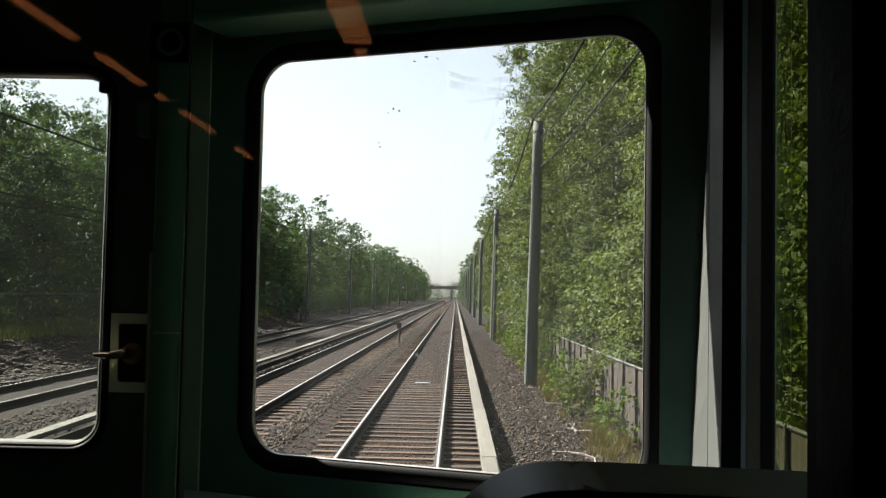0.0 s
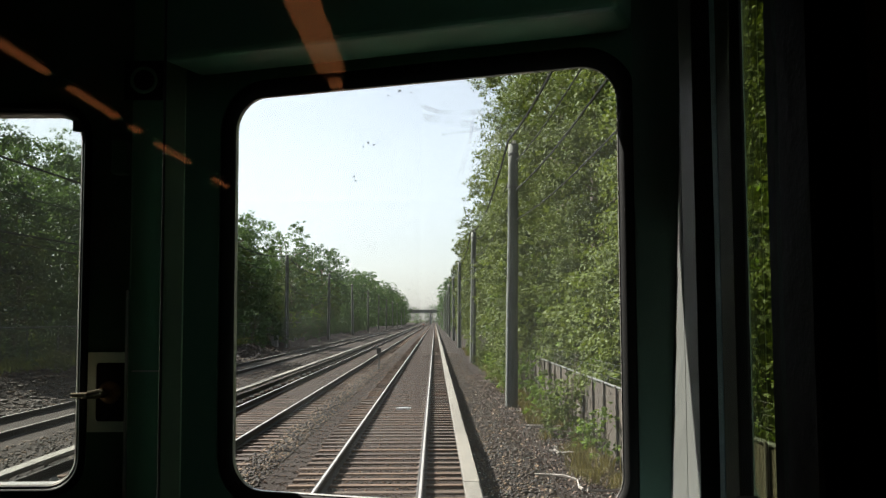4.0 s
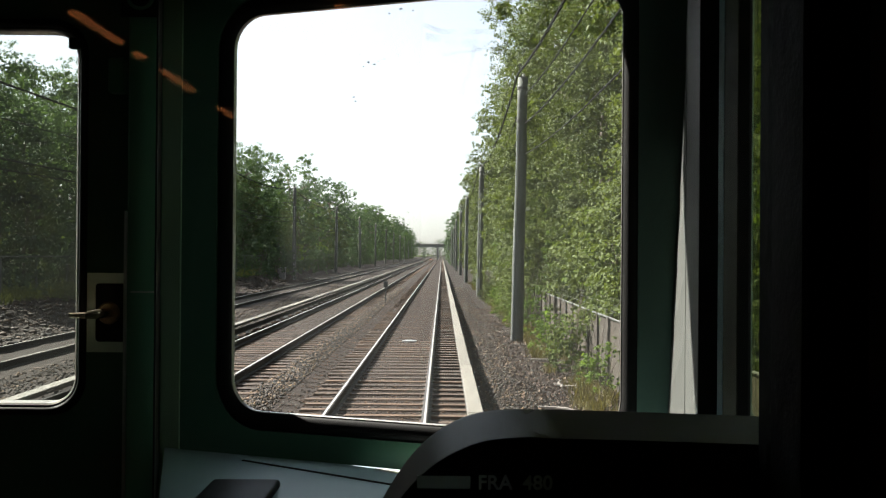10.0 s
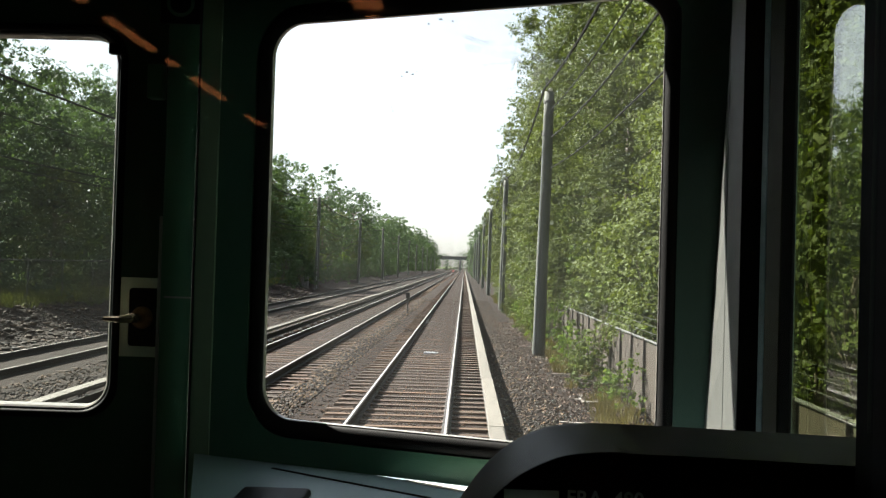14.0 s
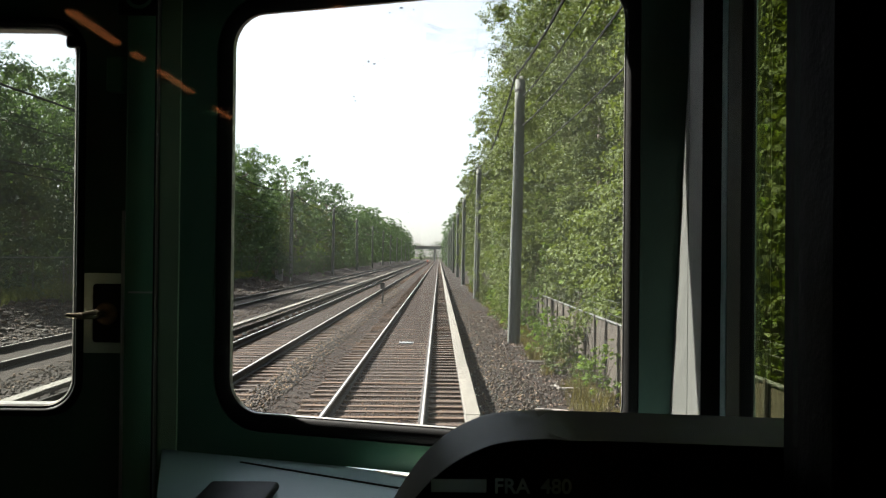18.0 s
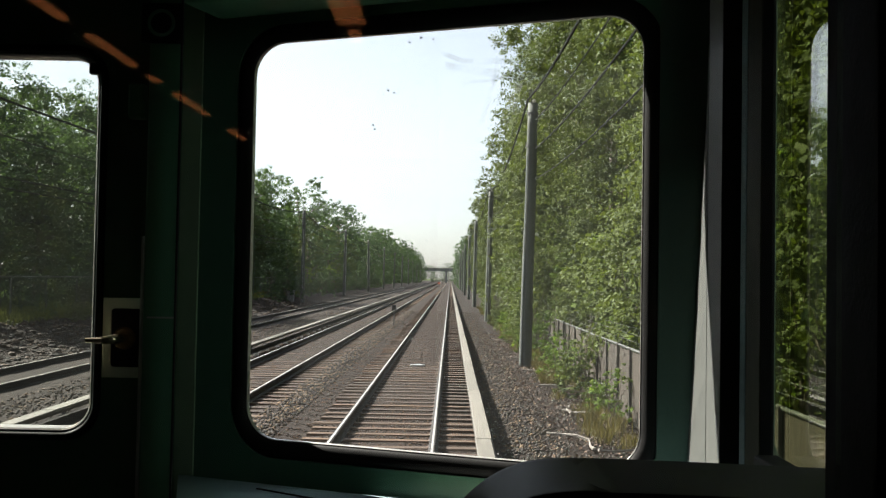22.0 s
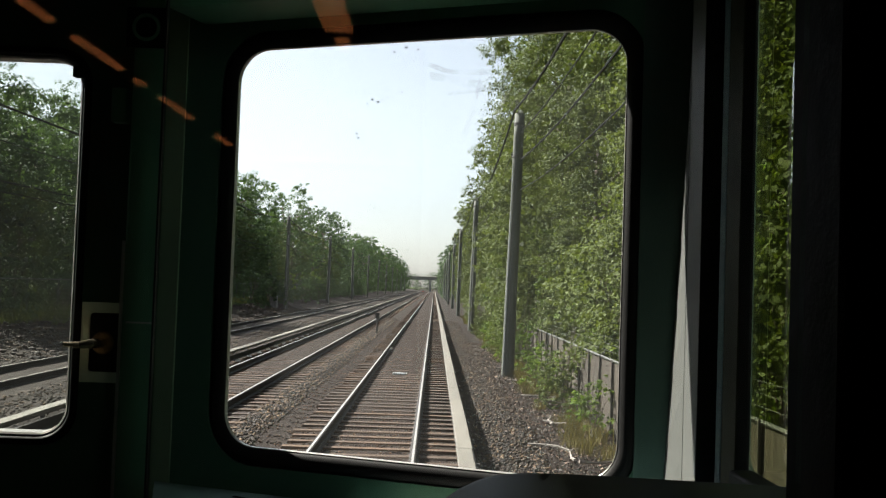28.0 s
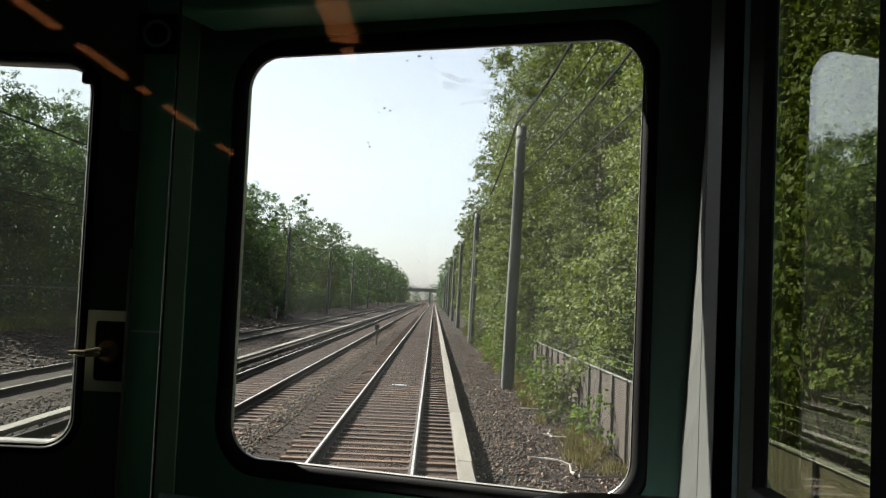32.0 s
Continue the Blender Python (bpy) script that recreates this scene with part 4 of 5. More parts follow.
for x, y, s in ((2.75, 24.0, 0.8), (2.98, 19.6, 0.55), (3.0, 26.5, 0.9), (2.8, 33, 0.9), (2.9, 37, 1.0), (2.7, 41, 1.1), (2.95, 46, 1.0), (2.8, 53, 1.2), (2.9, 64, 1.3), (3.0, 17.6, 0.7), (3.0, 21.6, 1.15), (2.98, 30.6, 1.2), (2.95, 39.2, 1.2), (2.9, 49.5, 1.3)):
    plant(bushes, x, y, ground_height(x, y) - 0.03, s * 0.9, s * 1.05)
for x, y, s in ((-14.2, 37, 0.8), (-14.0, 62, 1.0), (-16.6, 44, 1.5), (-16.8, 55, 1.6), (-16.4, 70, 1.8), (-16.2, 86, 1.7), (-16.0, 104, 2.2), (-15.9, 125, 2.4)):
    plant(bushes, x, y, ground_height(x, y) - 0.03, s * 0.9, s * 1.05)
for x, y, s in ((4.3, 19.0, 0.7), (4.4, 25.5, 0.9), (4.2, 31.5, 0.8), (4.5, 12.5, 0.8), (4.0, 38, 1.0), (-17.2, 47, 1.2), (-17.4, 66, 1.1), (-16.9, 92, 1.2)):
    plant(saplings, x, y, ground_height(x, y), s * 0.95, s * 1.05)


# the first of each kind takes a place of its own among the others
for k, t in enumerate(far_trees):
    t.matrix_world = pose(12.0, 154 + 5 * k, -0.3, 0, 0, 60 * k)
for k, t in enumerate(mid_trees):
    t.matrix_world = pose(11.0, 74 + 5 * k, -0.3, 0, 0, 60 * k)
for k, t in enumerate(back_trees):
    t.matrix_world = pose(-27.5, 156 + 5 * k, 0.5, 0, 0, 60 * k)
for k, t in enumerate(left_trees):
    t.matrix_world = pose(-27.5, 236 + 6 * k, 0.5, 0, 0, 60 * k)
for k, t in enumerate(remote_trees):
    t.matrix_world = pose(12.0, 300 + 6 * k, -0.3, 0, 0, 60 * k)
for k, t in enumerate(shrubs):
    t.matrix_world = pose(4.3, 55 + 4 * k, -0.3, 0, 0, 60 * k)
for k, t in enumerate(shade_trees):
    t.matrix_world = pose(11.2, 68 + 5 * k, -0.3, 0, 0, 60 * k)
for k, t in enumerate(brush):
    t.matrix_world = pose(-14.4, 58 + 7 * k, 0.35, 0, 0, 60 * k)
y = 72.0
while y < 190:
    plant(brush, -14.0 + place.uniform(-0.7, 0.8), y, 0.3, 0.7, 1.25)
    y += place.uniform(3.0, 7.5)
for k, t in enumerate(bushes):
    t.matrix_world = pose(2.85, 58 + 12 * k, -0.36, 0, 0, 60 * k)
for k, t in enumerate(saplings):
    t.matrix_world = pose(3.8, 43 + 7 * k, -0.36, 0, 0, 60 * k)


def build_grass():
    rng = np.random.default_rng(15)
    n = 16000
    x = rng.uniform(-19, -14.6, n)
    y = rng.uniform(26, 110, n)
    h = rng.uniform(0.15, 0.5, n)
    z = np.array([ground_height(a, b) for a, b in zip(x, y)])
    a = rng.uniform(0, 3.14, n)
    w = 0.02 + 0.02 * rng.random(n)
    v = np.empty((n, 4, 3))
    lean = rng.normal(0, 0.12, (n, 2))
    v[:, 0] = np.stack([x - w * np.cos(a), y - w * np.sin(a), z - 0.03], -1)
    v[:, 1] = np.stack([x + w * np.cos(a), y + w * np.sin(a), z - 0.03], -1)
    v[:, 2] = np.stack([x + lean[:, 0] + 0.004, y + lean[:, 1], z + h], -1)
    v[:, 3] = np.stack([x + lean[:, 0] - 0.004, y + lean[:, 1], z + h], -1)
    tagged(new("grass", quads("grass", v.reshape(-1, 3), M_GRASS)), "tall yellow-green grass behind the chain-link fence", "grass", kind="stuff")


build_grass()


def build_weeds():
    """Tufts of weeds and dry grass along the foot of the panel fence."""
    rng = np.random.default_rng(33)
    tufts = 170
    cx, cy = rng.uniform(2.35, 3.2, tufts), 14.5 + 70 * rng.random(tufts) ** 1.2
    n = 34
    x = (cx[:, None] + rng.normal(0, 0.09, (tufts, n))).ravel()
    y = (cy[:, None] + rng.normal(0, 0.12, (tufts, n))).ravel()
    x = np.minimum(x, 3.24)
    tall = (rng.uniform(0.12, 0.42, tufts)[:, None] * rng.uniform(0.5, 1.1, (tufts, n))).ravel()
    z = np.array([ground_height(a, b) for a, b in zip(x, y)])
    a = rng.uniform(0, 3.14, tufts * n)
    w = rng.uniform(0.005, 0.014, tufts * n)
    lean = rng.normal(0, 0.35, (tufts * n, 2)) * tall[:, None]
    v = np.empty((tufts * n, 4, 3))
    v[:, 0] = np.stack([x - w * np.cos(a), y - w * np.sin(a), z - 0.03], -1)
    v[:, 1] = np.stack([x + w * np.cos(a), y + w * np.sin(a), z - 0.03], -1)
    v[:, 2] = np.stack([x + lean[:, 0] + 0.003, y + lean[:, 1], z + tall], -1)
    v[:, 3] = np.stack([x + lean[:, 0] - 0.003, y + lean[:, 1], z + tall], -1)
    tagged(new("weeds", quads("weeds", v.reshape(-1, 3), M_WEED)), "dry yellow-green weeds along the foot of the panel fence", "weeds", kind="stuff")


build_weeds()


# ---- the bridge and other far things ----
def build_bridge():
    b = thing("road_bridge", "low grey road bridge across the tracks in the distance", "bridge")
    y = 500.0
    part("girder", box(-45, y, 5.9, 45, y + 0.6, 7.3, 0.02), M_GIRDER, b, "dark steel girder")
    part("girder", box(-45, y + 9, 5.9, 45, y + 9.6, 7.3, 0.02), M_GIRDER, b)
    part("deck", box(-45, y - 0.4, 7.3, 45, y + 10, 7.6, 0.02), M_CONCRETE, b)
    for x in (-15.5, -2.2, 8.5):
        part("pier", box(x - 0.45, y + 0.3, -0.6, x + 0.45, y + 8.8, 5.9, 0.05), M_CONCRETE, b)
    for x0, x1 in ((-45, -17), (11, 45)):
        part("abutment", box(x0, y + 0.8, -0.6, x1, y + 8.6, 5.9, 0.05), M_CONCRETE, b)
    part("railing", box(-45, y - 0.35, 8.5, 45, y - 0.28, 8.6), M_STEEL, b)
    for k in range(31):
        part("railing_post", box(-45 + 3 * k, y - 0.35, 7.6, -44.92 + 3 * k, y - 0.28, 8.5), M_STEEL, b)


build_bridge()
sig = thing("dwarf_signal", "small dark signal post with a red lamp beside the track", "signal", pose(-2.72, 236, -0.15))
part("post", tube([(0, 0, -0.2), (0, 0, 0.9)], 0.06, 8), M_DARKSTEEL, sig)
part("head", box(-0.16, -0.12, 0.9, 0.16, 0.12, 1.5, 0.03), M_DARKSTEEL, sig)
part("lamp", tube([(0, -0.125, 1.2), (0, -0.16, 1.2)], 0.1, 12), M_RED, sig, "red lamp")
mk = thing("marker_post", "short dark marker post with a small plate between the tracks", "post", pose(-2.75, 48, -0.15))
part("post", tube([(0, 0, -0.2), (0, 0, 1.0)], 0.035, 8), M_DARKSTEEL, mk)
part("plate", box(-0.11, -0.02, 0.75, 0.11, 0.02, 1.05, 0.01), M_DARKSTEEL, mk)
wp = thing("white_post", "short white-painted marker post beside the poles", "post", pose(2.72, 34.5, -0.3))
part("post", box(-0.05, -0.05, -0.3, 0.05, 0.05, 1.35, 0.01), M_CERAMIC, wp)
part("cap", box(-0.06, -0.06, 1.35, 0.06, 0.06, 1.39, 0.01), M_STEEL, wp)
tp = thing("track_plate", "small pale metal plate fixed between the rails", "track plate", pose(-0.86, 26.9, -0.155))
part("plate", box(-0.2, -0.14, -0.03, 0.2, 0.14, 0.02, 0.01), M_STEEL, tp)
part("bolt", tube([(-0.15, 0, 0.02), (-0.15, 0, 0.035)], 0.02, 8), M_DARKSTEEL, tp)
part("bolt", tube([(0.15, 0, 0.02), (0.15, 0, 0.035)], 0.02, 8), M_DARKSTEEL, tp)
shed = thing("shed", "small wooden shed with a pale roof behind the fence", "shed", pose(-18.3, 98, 0.3))
part("wall", box(-1.4, -2, 0, 1.4, 2, 2.0), M_SHED, shed)
part("roof", prism([(-1.7, 2.0), (1.7, 2.0), (1.7, 2.1), (0, 2.75), (-1.7, 2.1)], "y", -2.3, 2.3), M_ROOF, shed, "pale flat-pitched roof")
cabinet = thing("trackside_cabinet", "grey metal relay cabinet beside the far pole", "cabinet", pose(-13.2, 80.5, 0.05))
part("body", box(-0.28, -0.3, -0.2, 0.28, 0.3, 0.95, 0.03), M_CONCRETE, cabinet)
part("cap", box(-0.32, -0.35, 0.95, 0.32, 0.35, 1.01, 0.02), M_STEEL, cabinet)


def build_branches():
    rng = random.Random(4)
    bm = bmesh.new()
    for k in range(12):
        x, y = rng.uniform(2.0, 3.05), rng.uniform(12.5, 40)
        z = ground_height(x, y) + 0.03
        a = rng.uniform(0, 6.28)
        pts = [(x + 0.25 * i * math.cos(a) + rng.uniform(-0.05, 0.05), y + 0.25 * i * math.sin(a), z + rng.uniform(0, 0.05)) for i in range(5)]
        tube(pts, [0.024, 0.021, 0.017, 0.013, 0.006], 5, bm)
    tagged(solid("fallen_branches", bm, M_BLEACHED, "bleached dry fallen branches on the soil", "branches"), kind="stuff")


build_branches()

# ---- the train: shell of the cab ----
Z = 2.25
FLOOR, CEIL = 1.15, 3.3
# the windscreen wall stands askew: its far end is nearer to the door
A, B = Vector((-0.325, 1.60, 0)), Vector((0.270, 1.375, 0))
E = (B - A).normalized()
N = Vector((-E.y, E.x, 0))
SCREEN = Matrix(((E.x, N.x, 0, A.x), (E.y, N.y, 0, A.y), (0, 0, 1, 0), (0, 0, 0, 1)))
W = (B - A).length
HOLE = round_rect(-0.009, Z - 0.266, W, Z + 0.387, 0.056)


def at_screen(ob):
    ob.matrix_world = SCREEN
    return ob


wall = at_screen(solid("wall_front", holed(-0.145, FLOOR, W + 0.03, CEIL, round_rect(-0.037, Z - 0.294, W + 0.0285, Z + 0.415, 0.084), 0.038), M_WALL, "grey-green painted cab wall round the windscreen", "wall", kind="structure"))
at_screen(solid("trim_front", box(-0.143, -0.004, FLOOR, -0.104, -0.0005, CEIL, 0.0015), M_COVER_STRIP, "lighter green upright cover strip beside the windscreen", "trim", kind="structure"))
at_screen(solid("trim_header", box(-0.075, -0.12, Z + 0.428, W + 0.026, -0.001, CEIL - 0.004, 0.014, seg=4), M_WALL, "grey-green header box above the windscreen", "trim", kind="structure"))
screen = tagged(at_screen(new("window_1")), "windscreen with rounded corners, black rubber seal and dirty glass", "window", kind="structure")
part("seal", done("seal", gasket(HOLE, 0.030, 0.003, 0.014, 0.6), M_RUBBER, True), None, screen, "black rubber seal")
part("trim", gasket(round_rect(-0.0072, Z - 0.2642, W - 0.0018, Z + 0.3852, 0.0542), 0.0018, 0.006, 0.0125, 0.1), M_CHROME, screen, "thin bright metal bead")
pane = part("pane", prism(round_rect(-0.012, Z - 0.268, W + 0.002, Z + 0.389, 0.056), "y", 0.010, 0.0135), M_SCREEN, screen)
pane.visible_shadow = False


def fleck(u, v, size, rng, bm):
    n = 7
    ring = [(u + size * rng.uniform(0.4, 1.2) * math.cos(6.283 * k / n), v + size * rng.uniform(0.3, 0.9) * math.sin(6.283 * k / n)) for k in range(n)]
    prism(ring, "y", 0.0088, 0.0096, bm)


flecks = random.Random(12)
spots = [(0.210, Z + 0.243, 0.004), (0.213, Z + 0.236, 0.003), (0.285, Z + 0.306, 0.0025), (0.245, Z + 0.292, 0.003), (0.235, Z + 0.296, 0.0035), (0.226, Z + 0.290, 0.003),
         (0.252, Z + 0.296, 0.002), (0.262, Z + 0.299, 0.002), (0.29, Z + 0.376, 0.004), (0.31, Z + 0.372, 0.003), (0.27, Z + 0.37, 0.003), (0.22, Z + 0.31, 0.002), (0.238, Z + 0.13, 0.0022), (0.245, Z + 0.125, 0.002), (0.305, Z + 0.06, 0.002)]
spots += [(flecks.uniform(0.03, 0.42), flecks.uniform(Z - 0.1, Z + 0.36), flecks.uniform(0.0008, 0.0018)) for _ in range(30)]
for u, v, s in spots:
    bm = bmesh.new()
    fleck(u, v, s * 0.8, flecks, bm)
    part("dirt_speck", bm, M_DIRT, screen)
pale_speck = bmesh.new()
fleck(0.284, Z - 0.093, 0.0035, flecks, pale_speck)
fleck(0.289, Z - 0.096, 0.0025, flecks, pale_speck)
part("dirt_speck", pale_speck, M_STREAK, screen, "pale dried speck")


def streak(points, width):
    bm = bmesh.new()
    vs = [(bm.verts.new((u, 0.0090, v - width / 2)), bm.verts.new((u, 0.0090, v + width / 2)), bm.verts.new((u, 0.0096, v + width / 2)), bm.verts.new((u, 0.0096, v - width / 2))) for u, v in points]
    for a, b in zip(vs, vs[1:]):
        for i in range(4):
            bm.faces.new((a[i], a[(i + 1) % 4], b[(i + 1) % 4], b[i]))
    part("dried_streak", bm, M_STREAK, screen, "faint dried wash streak")


for pts, w in (([(0.30, Z + 0.36), (0.36, Z + 0.335), (0.44, Z + 0.33), (0.52, Z + 0.325)], 0.008), ([(0.36, Z + 0.30), (0.43, Z + 0.305), (0.50, Z + 0.30)], 0.005), ([(0.415, Z + 0.33), (0.405, Z + 0.28), (0.385, Z + 0.22)], 0.03),
               ([(0.46, Z + 0.33), (0.45, Z + 0.29), (0.43, Z + 0.24)], 0.03), ([(0.33, Z + 0.33), (0.40, Z + 0.315), (0.47, Z + 0.30)], 0.012)):
    streak(pts, w)

# walls round the front
solid("wall_front_left", box(-2.4, 1.68, FLOOR, -1.312, 1.74, CEIL), M_DOOR, "dark painted cab wall beside the door", "wall", kind="structure")
jamb = thing("door_jamb", "dark teal door post with a bright edge strip", "door post", kind="structure")
part("post", box(-0.5215, 1.655, FLOOR, -0.457, 1.72, CEIL, 0.004), M_JAMB, jamb)
part("edge_strip", box(-0.525, 1.651, FLOOR, -0.522, 1.66, Z + 0.065), M_CHROME, jamb, "thin bright metal edge")
part("seam_strip", box(-0.513, 1.651, Z - 0.0745, -0.463, 1.6545, Z - 0.0715), M_CHROME, jamb, "thin bright seam")
part("keeper", box(-0.562, 1.672, Z + 0.27, -0.535, 1.699, Z + 0.33, 0.003), M_JAMB, jamb)
door = thing("door_1", "closed dark green end door with a rounded window", "door", kind="structure")
DH = round_rect(-1.245, Z - 0.275, -0.622, Z + 0.385, 0.05)
leaf = part("leaf", holed(-1.31, FLOOR + 0.02, -0.527, CEIL - 0.02, round_rect(-1.262, Z - 0.292, -0.605, Z + 0.402, 0.062), 0.045), M_DOOR, door)
leaf.location = (0, 1.70, 0)
seal = part("seal", done("seal", gasket(DH, 0.02, 0.0, 0.03), M_RUBBER, True), None, door)
seal.location = (0, 1.70, 0)
trim = part("trim", gasket(round_rect(-1.240, Z - 0.270, -0.627, Z + 0.380, 0.046), 0.009, 0.004, 0.03, 0.1), M_CHROME, door, "bright metal bead")
trim.location = (0, 1.70, 0)
dp = part("pane", prism(DH, "y", 1.722, 1.728), M_TINT, door)
part("stop", box(-0.637, 1.685, Z + 0.348, -0.612, 1.70, Z + 0.368, 0.004), M_RUBBER, door)
lock = part("lock_plate", holed(-0.602, Z - 0.180, -0.5285, Z - 0.042, round_rect(-0.588, Z - 0.162, -0.533, Z - 0.060, 0.006, 3), 0.006), M_LOCK, door, "pale green lock plate")
lock.location = (0, 1.693, 0)
part("recess", box(-0.588, 0.0035, Z - 0.162, -0.533, 0.0058, Z - 0.060), M_BLACK, lock)
part("escutcheon", tube([(-0.565, 0.0035, Z - 0.112), (-0.565, 0.001, Z - 0.112)], [0.02, 0.017], 16), M_ESCUTCHEON, lock, "worn brown brass rose")
part("lever", tube([(-0.565, 0.0, Z - 0.112), (-0.570, -0.045, Z - 0.111), (-0.583, -0.062, Z - 0.1125), (-0.607, -0.066, Z - 0.1115)], [0.009, 0.008, 0.006, 0.004], 10), M_BRASS, lock, "brass lever")
sign = thing("round_sign", "dark plaque with a faint grey ring", "sign", pose(-0.50, 1.648, Z + 0.43))
part("plate", box(-0.035, 0, -0.035, 0.035, 0.006, 0.035, 0.003), M_BLACK, sign)
part("ring", gasket(round_rect(-0.018, -0.018, 0.018, 0.018, 0.0179), 0.006, -0.001, 0.002, 0.1), M_JAMB, sign)

# pillar between windscreen and side window: upright strips in plan order
pillar = thing("pillar", "cab corner pillar of pale grey and blue-grey strips", "pillar", kind="structure")


def strip(name, outline, mat, z0=FLOOR, z1=CEIL, label=""):
    return part(name, prism(outline, "z", z0, z1), mat, pillar, label)


def leaning_strip(name, outline, corner, mat, label=""):
    """An upright strip whose one corner stands further out towards the floor, as the pillar's front face leans."""
    bm = bmesh.new()
    levels = [FLOOR + (CEIL - FLOOR) * k / 24 for k in range(25)]
    rings = [[bm.verts.new((x - (0.046 * (2.22 - z) if i == corner else 0.0), y, z)) for i, (x, y) in enumerate(outline)] for z in levels]
    n = len(outline)
    for a, b in zip(rings, rings[1:]):
        for i in range(n):
            bm.faces.new((a[i], a[(i + 1) % n], b[(i + 1) % n], b[i]))
    bm.faces.new(rings[0])
    bm.faces.new(rings[-1][::-1])
    return part(name, bm, mat, pillar, label)


leaning_strip("cover", [(0.292, 1.366), (0.3382, 1.3440), (0.41, 1.3440), (0.41, 1.42), (0.292, 1.42)], 1, M_COVER)
leaning_strip("light_panel", [(0.3386, 1.3425), (0.3386, 1.286), (0.41, 1.286), (0.41, 1.3425)], 0, M_PILLAR, "pale grey grooved panel")
strip("light_panel", [(0.3388, 1.284), (0.3391, 1.222), (0.40, 1.222), (0.40, 1.284)], M_PILLAR)
strip("seal_strip", [(0.3396, 1.2205), (0.3585, 1.2075), (0.40, 1.2075), (0.40, 1.2205)], M_BLACK)
strip("blue_strip", [(0.3590, 1.2065), (0.3625, 1.1985), (0.40, 1.1985), (0.40, 1.2065)], M_BLUE, label="blue-grey metal strip")
strip("dark_strip", [(0.3633, 1.1970), (0.3663, 1.187), (0.372, 1.171), (0.385, 1.171), (0.385, 1.1970)], M_OLIVE, label="dark olive frame strip")
strip("frame_strip", [(0.3735, 1.1695), (0.382, 1.158), (0.385, 1.158), (0.385, 1.1695)], M_RUBBER)

# right side wall with its window
XS = 0.386
side = solid("wall_right", holed(-1.6, FLOOR, -0.25, CEIL, round_rect(-1.197, Z - 0.205, -0.42, Z + 0.75, 0.03), 0.012), M_CABIN, "dark cab side wall round the side window", "wall", kind="structure")
side.matrix_world = Matrix(((0, 1, 0, XS), (-1, 0, 0, 0), (0, 0, 1, 0), (0, 0, 0, 1)))
sw = thing("window_2", "side window of the cab with a black frame", "window", kind="structure")
sp = part("pane", box(XS + 0.004, 0.42, Z - 0.205, XS + 0.009, 1.197, Z + 0.75), M_SIDE, sw)
sp.visible_shadow = False
part("sill", box(XS - 0.03, 0.40, Z - 0.222, XS - 0.001, 1.142, Z - 0.196, 0.004), M_RUBBER, sw)

# shell
solid("wall_left_cab", box(-2.46, 0.292, FLOOR, -2.4, 1.74, CEIL + 0.2), M_CABIN, "pale grey left wall of the cab end", "wall", kind="structure")
solid("wall_left", box(-2.46, -9.0, FLOOR, -2.4, 0.248, CEIL + 0.2), M_CARPET, "dark left side wall of the car", "wall", kind="structure")
solid("wall_right_rear", box(0.41, -9.0, FLOOR, 0.46, 0.248, CEIL + 0.2), M_CARPET, "dark right side wall of the passenger room", "wall", kind="structure")
solid("wall_rear", box(-2.4, -9.06, FLOOR, 0.46, -9.0, CEIL + 0.2), M_CARPET, "dark rear wall of the passenger room", "wall", kind="structure")
solid("floor", box(-2.46, -9.06, FLOOR - 0.06, 0.46, 1.85, FLOOR), M_CARPET, "dark car floor", "floor", kind="structure")
under = thing("underframe", "dark steel underframe and wheels carrying the car on the track", "underframe", kind="structure")
part("frame", box(-2.3, -8.6, 0.62, 0.3, 1.6, FLOOR - 0.062, 0.02), M_DARKSTEEL, under)
wheel_mesh = done("wheel", tube([(-0.065, 0, 0.44), (0.065, 0, 0.44)], 0.43, 28), M_DARKSTEEL)
axle_mesh = done("axle", tube([(-1.64, 0, 0.44), (-0.18, 0, 0.44)], 0.07, 12), M_DARKSTEEL)
for y in (-0.6, -2.9):
    part("axle", axle_mesh, None, under).location = (0, y, 0)
    for x in (-1.62, -0.20):
        part("wheel", wheel_mesh, None, under).location = (x, y, 0)
solid("ceiling", prism([(-2.46, 0.292), (0.46, 0.292), (0.46, 1.36), (0.30, 1.40), (-0.46, 1.69), (-0.53, 1.76), (-2.46, 1.76)], "z", CEIL, CEIL + 0.05), M_WALL, "grey-green cab ceiling", "ceiling", kind="structure")
solid("ceiling_rear", box(-2.46, -9.06, Z + 1.19, 0.46, 0.248, Z + 1.24), M_CARPET, "dark passenger room ceiling", "ceiling", kind="structure")

# partition between passenger room and cab, with the pane that the eye looks through
solid("wall_partition_left", box(-2.4, 0.25, FLOOR, -0.55, 0.29, CEIL + 0.2), M_CABIN, "grey partition wall", "wall", kind="structure")
solid("wall_partition_top", box(-0.548, 0.25, Z + 0.5, 0.109, 0.29, CEIL + 0.2), M_CABIN, "grey partition wall above the pane", "wall", kind="structure")
solid("wall_partition_bottom", box(-0.548, 0.25, FLOOR, 0.109, 0.29, Z - 0.2), M_CABIN, "grey partition wall below the pane", "wall", kind="structure")
solid("door_stile", box(0.1105, 0.25, FLOOR, 0.128, 0.29, CEIL + 0.2, 0.003), M_BLACK, "black door stile", "door stile", kind="structure")
solid("door_edge", box(0.129, 0.235, FLOOR, 0.17, 0.29, CEIL + 0.2, 0.003), M_BROWN, "brown door edge", "door edge", kind="structure")
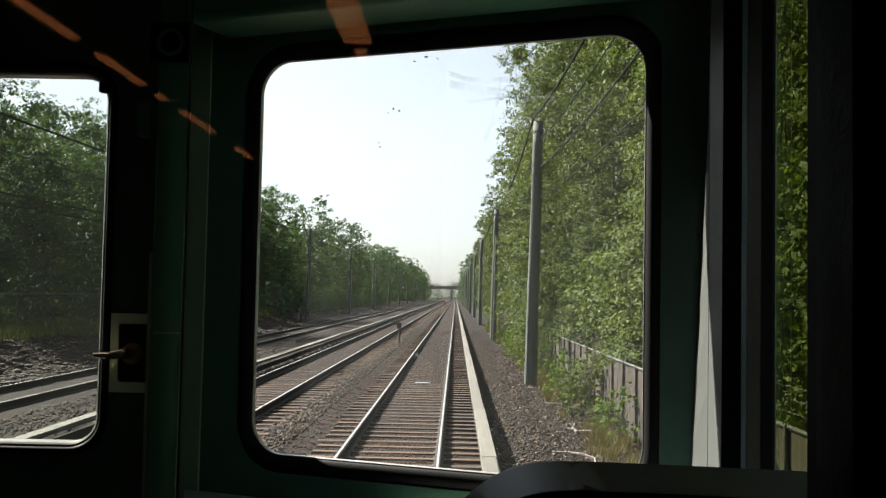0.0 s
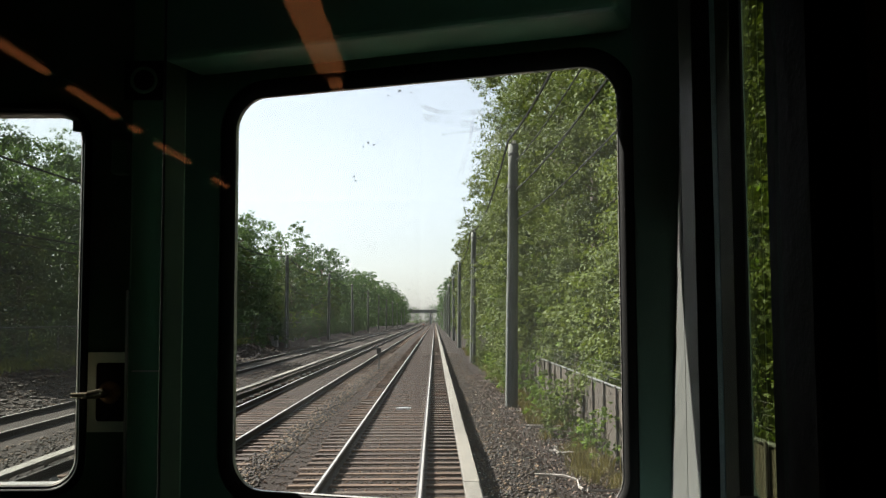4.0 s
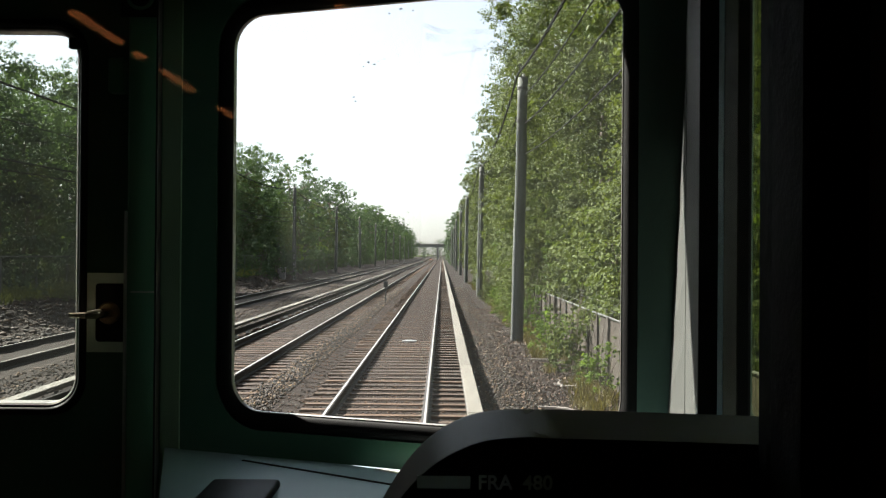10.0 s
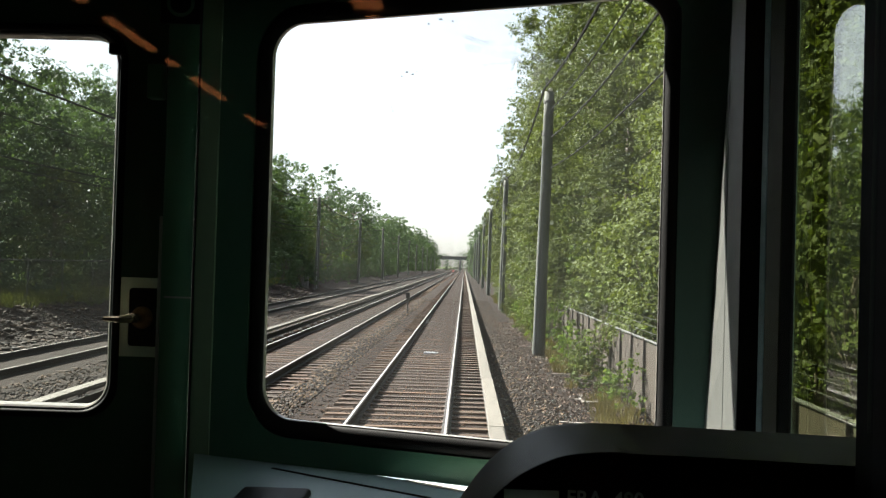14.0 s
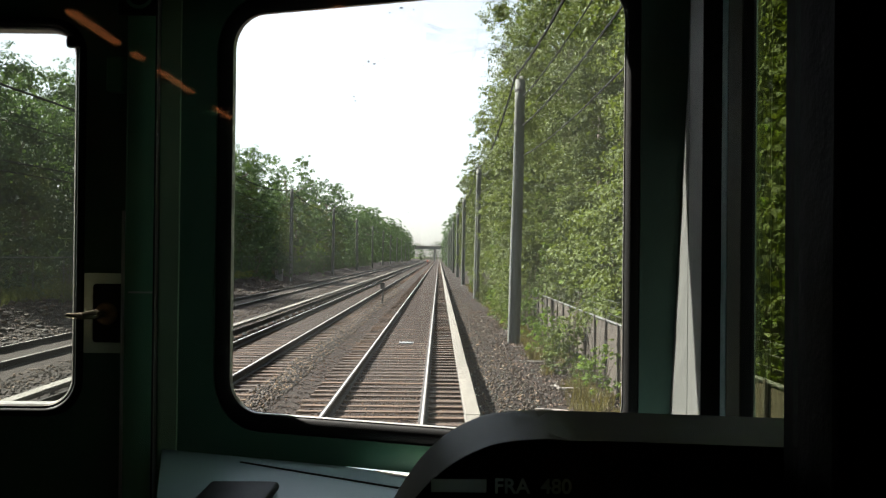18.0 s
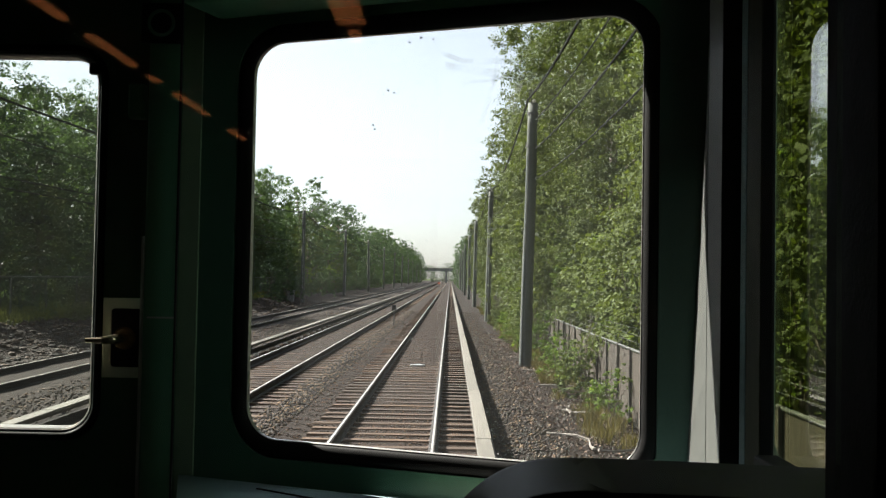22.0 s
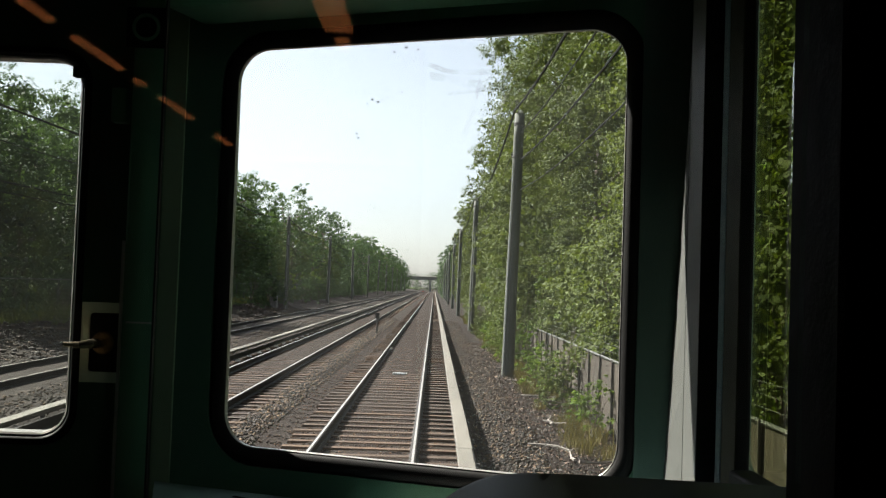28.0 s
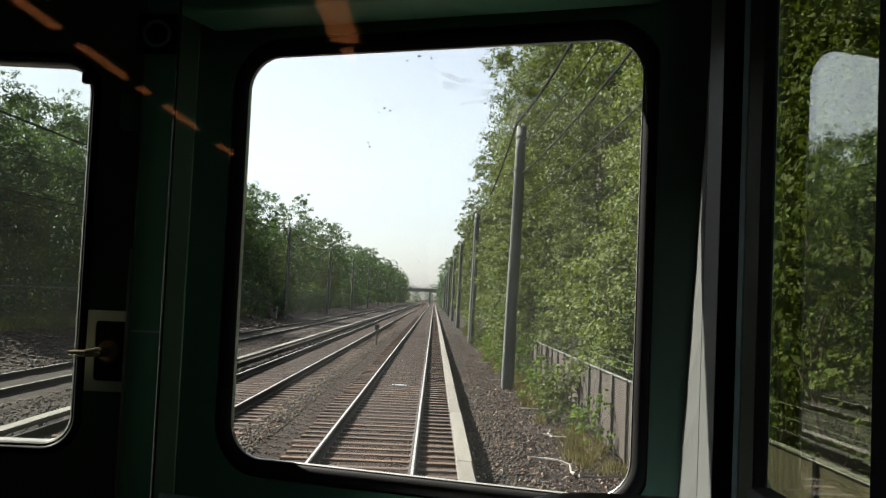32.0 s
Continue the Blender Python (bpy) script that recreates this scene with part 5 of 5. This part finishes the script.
solid("wall_partition_right", box(0.171, 0.25, FLOOR, 0.41, 0.29, CEIL + 0.2), M_CABIN, "grey partition wall", "wall", kind="structure")
pw = thing("window_3", "clear pane in the partition with a small etched mark", "window", kind="structure")
pp = part("pane", box(-0.548, 0.272, Z - 0.2, 0.109, 0.276, Z + 0.5), M_GLASS, pw)
pp.visible_shadow = False


def lettering(text, size, x, z, parent):
    cu = bpy.data.curves.new("etched_letters", "FONT")
    cu.body, cu.size, cu.extrude, cu.offset = text, size, 0.0001, 0.00012
    ob = bpy.data.objects.new("etched_letters", cu)
    scene.collection.objects.link(ob)
    bpy.context.view_layer.update()
    me = bpy.data.meshes.new_from_object(ob.evaluated_get(bpy.context.evaluated_depsgraph_get()))
    bpy.data.objects.remove(ob)
    me.materials.clear()
    me.materials.append(M_MARK)
    p = part("etched_letters", me, None, parent, "small grey etched letters")
    p.matrix_world = pose(x, 0.2713, z, 90)


lettering("TYPE II", 0.0052, 0.0205, Z - 0.0772, pw)
lettering("FRA", 0.0056, 0.0265, Z - 0.0708, pw)
part("etched_bar", box(0.0095, 0.2712, Z - 0.0707, 0.0245, 0.2716, Z - 0.0672), M_MARK, pw)
lettering("480", 0.0056, 0.0392, Z - 0.0708, pw)

# lamps on the passenger room's ceiling, which the pane mirrors
PANE = 0.27
for x0, x1, far0, far1 in ((-1.832, -1.784, 3.2, 4.45), (-1.832, -1.784, 4.76, 5.46), (-1.832, -1.784, 5.74, 5.89), (-1.832, -1.784, 6.28, 7.08), (-1.832, -1.784, 7.85, 8.4), (-0.54, -0.41, 3.0, 4.45), (-0.51, -0.45, 4.6, 4.8)):
    lamp = thing("ceiling_lamp", "narrow orange-lit lamp strip on the ceiling", "lamp", group="ceiling lamps")
    part("cover", box(x0, 2 * PANE - far1, Z + 1.165, x1, 2 * PANE - far0, Z + 1.182, 0.004), M_LAMP, lamp)
    part("housing", box(x0 - 0.02, 2 * PANE - far1 - 0.02, Z + 1.182, x1 + 0.02, 2 * PANE - far0 + 0.02, Z + 1.19), M_BLACK, lamp)

# ---- cab fittings ----
desk = thing("driver_desk", "blue-grey driver's desk under the windscreen", "desk")
part("top", prism([(-0.312, 1.12), (0.325, 1.12), (0.325, 1.335), (-0.446, 1.628)], "z", Z - 0.352, Z - 0.332), M_DESK, desk)
part("body", prism([(-0.31, 1.16), (0.325, 1.16), (0.325, 1.33), (-0.43, 1.615)], "z", FLOOR, Z - 0.353), M_JAMB, desk)
# Added fin, edge-on to the eye: keeps door-window sun off the desk.
part("sun_blocker", prism([(-0.4585, 1.622), (-0.4540, 1.622), (-0.3252, 1.16), (-0.3275, 1.16)], "z", FLOOR, CEIL - 0.002), M_BLACK, desk, "unseen thin black fin that blocks sun from the door window")
groove = part("groove", box(0, -0.0025, 0, 0.30, 0.0025, 0.0015), M_BLACK, desk, "dark joint line")
groove.matrix_world = pose(-0.295, 1.53, Z - 0.3318, 0, 0, -32.5)
# Thin pale wedge laid at the bright patch on the desk top.
sheet = solid("pale_sheet", prism([(-0.085, 1.478), (0.075, 1.418), (0.115, 1.355), (0.07, 1.372), (-0.06, 1.452)], "z", Z - 0.3316, Z - 0.3305), M_CREAM, "pale wedge-shaped sheet lying on the desk", "paper")
hood = thing("gauge_hood", "low black rounded instrument hood on the desk", "instrument hood")
part("cover", done("cover", box(-0.30, 1.18, Z - 0.3315, -0.205, 1.35, Z - 0.318, 0.006, seg=4), M_VINYL, True), None, hood)
seat = thing("driver_chair", "black vinyl driver's seat back with a rounded shoulder", "chair")
prof = [(-0.028, -0.50), (-0.023, -0.20), (-0.018, -0.155), (-0.011, -0.130), (0.000, -0.109), (0.013, -0.093), (0.028, -0.083), (0.045, -0.0785), (0.08, -0.078), (0.20, -0.081), (0.34, -0.086), (0.362, -0.098), (0.37, -0.13), (0.372, -0.50)]
prof = [(x * 0.785 if x < 0.3 else x, z * 0.785 if z > -0.4 else z) for x, z in prof]


def rounded(points, steps=4):
    """The open line of points, with a smooth curve through them."""
    out = []
    for k in range(len(points) - 1):
        p0, p1, p2, p3 = (Vector(points[min(max(i, 0), len(points) - 1)]) for i in (k - 1, k, k + 1, k + 2))
        for j in range(steps):
            t = j / steps
            out.append(tuple(p1 + 0.5 * t * (p2 - p0 + t * (2 * p0 - 5 * p1 + 4 * p2 - p3 + t * (3 * (p1 - p2) + p3 - p0)))))
    return out + [points[-1]]


prof = prof[:1] + rounded(prof[1:-1]) + prof[-1:]
bk = prism([(x, Z + z) for x, z in prof], "y", 0.296, 0.352)
bmesh.ops.bevel(bk, geom=[e for e in bk.edges if abs(e.verts[0].co.y - e.verts[1].co.y) < 1e-5], offset=0.018, segments=6, affect="EDGES", profile=0.5)
part("backrest", done("backrest", bk, M_VINYL, True), None, seat)
part("cushion", box(-0.02, 0.4, Z - 0.62, 0.36, 0.85, Z - 0.51, 0.03, seg=3), M_VINYL, seat)
part("pedestal", tube([(0.17, 0.7, FLOOR), (0.17, 0.7, Z - 0.62)], 0.06, 14), M_DARKSTEEL, seat)
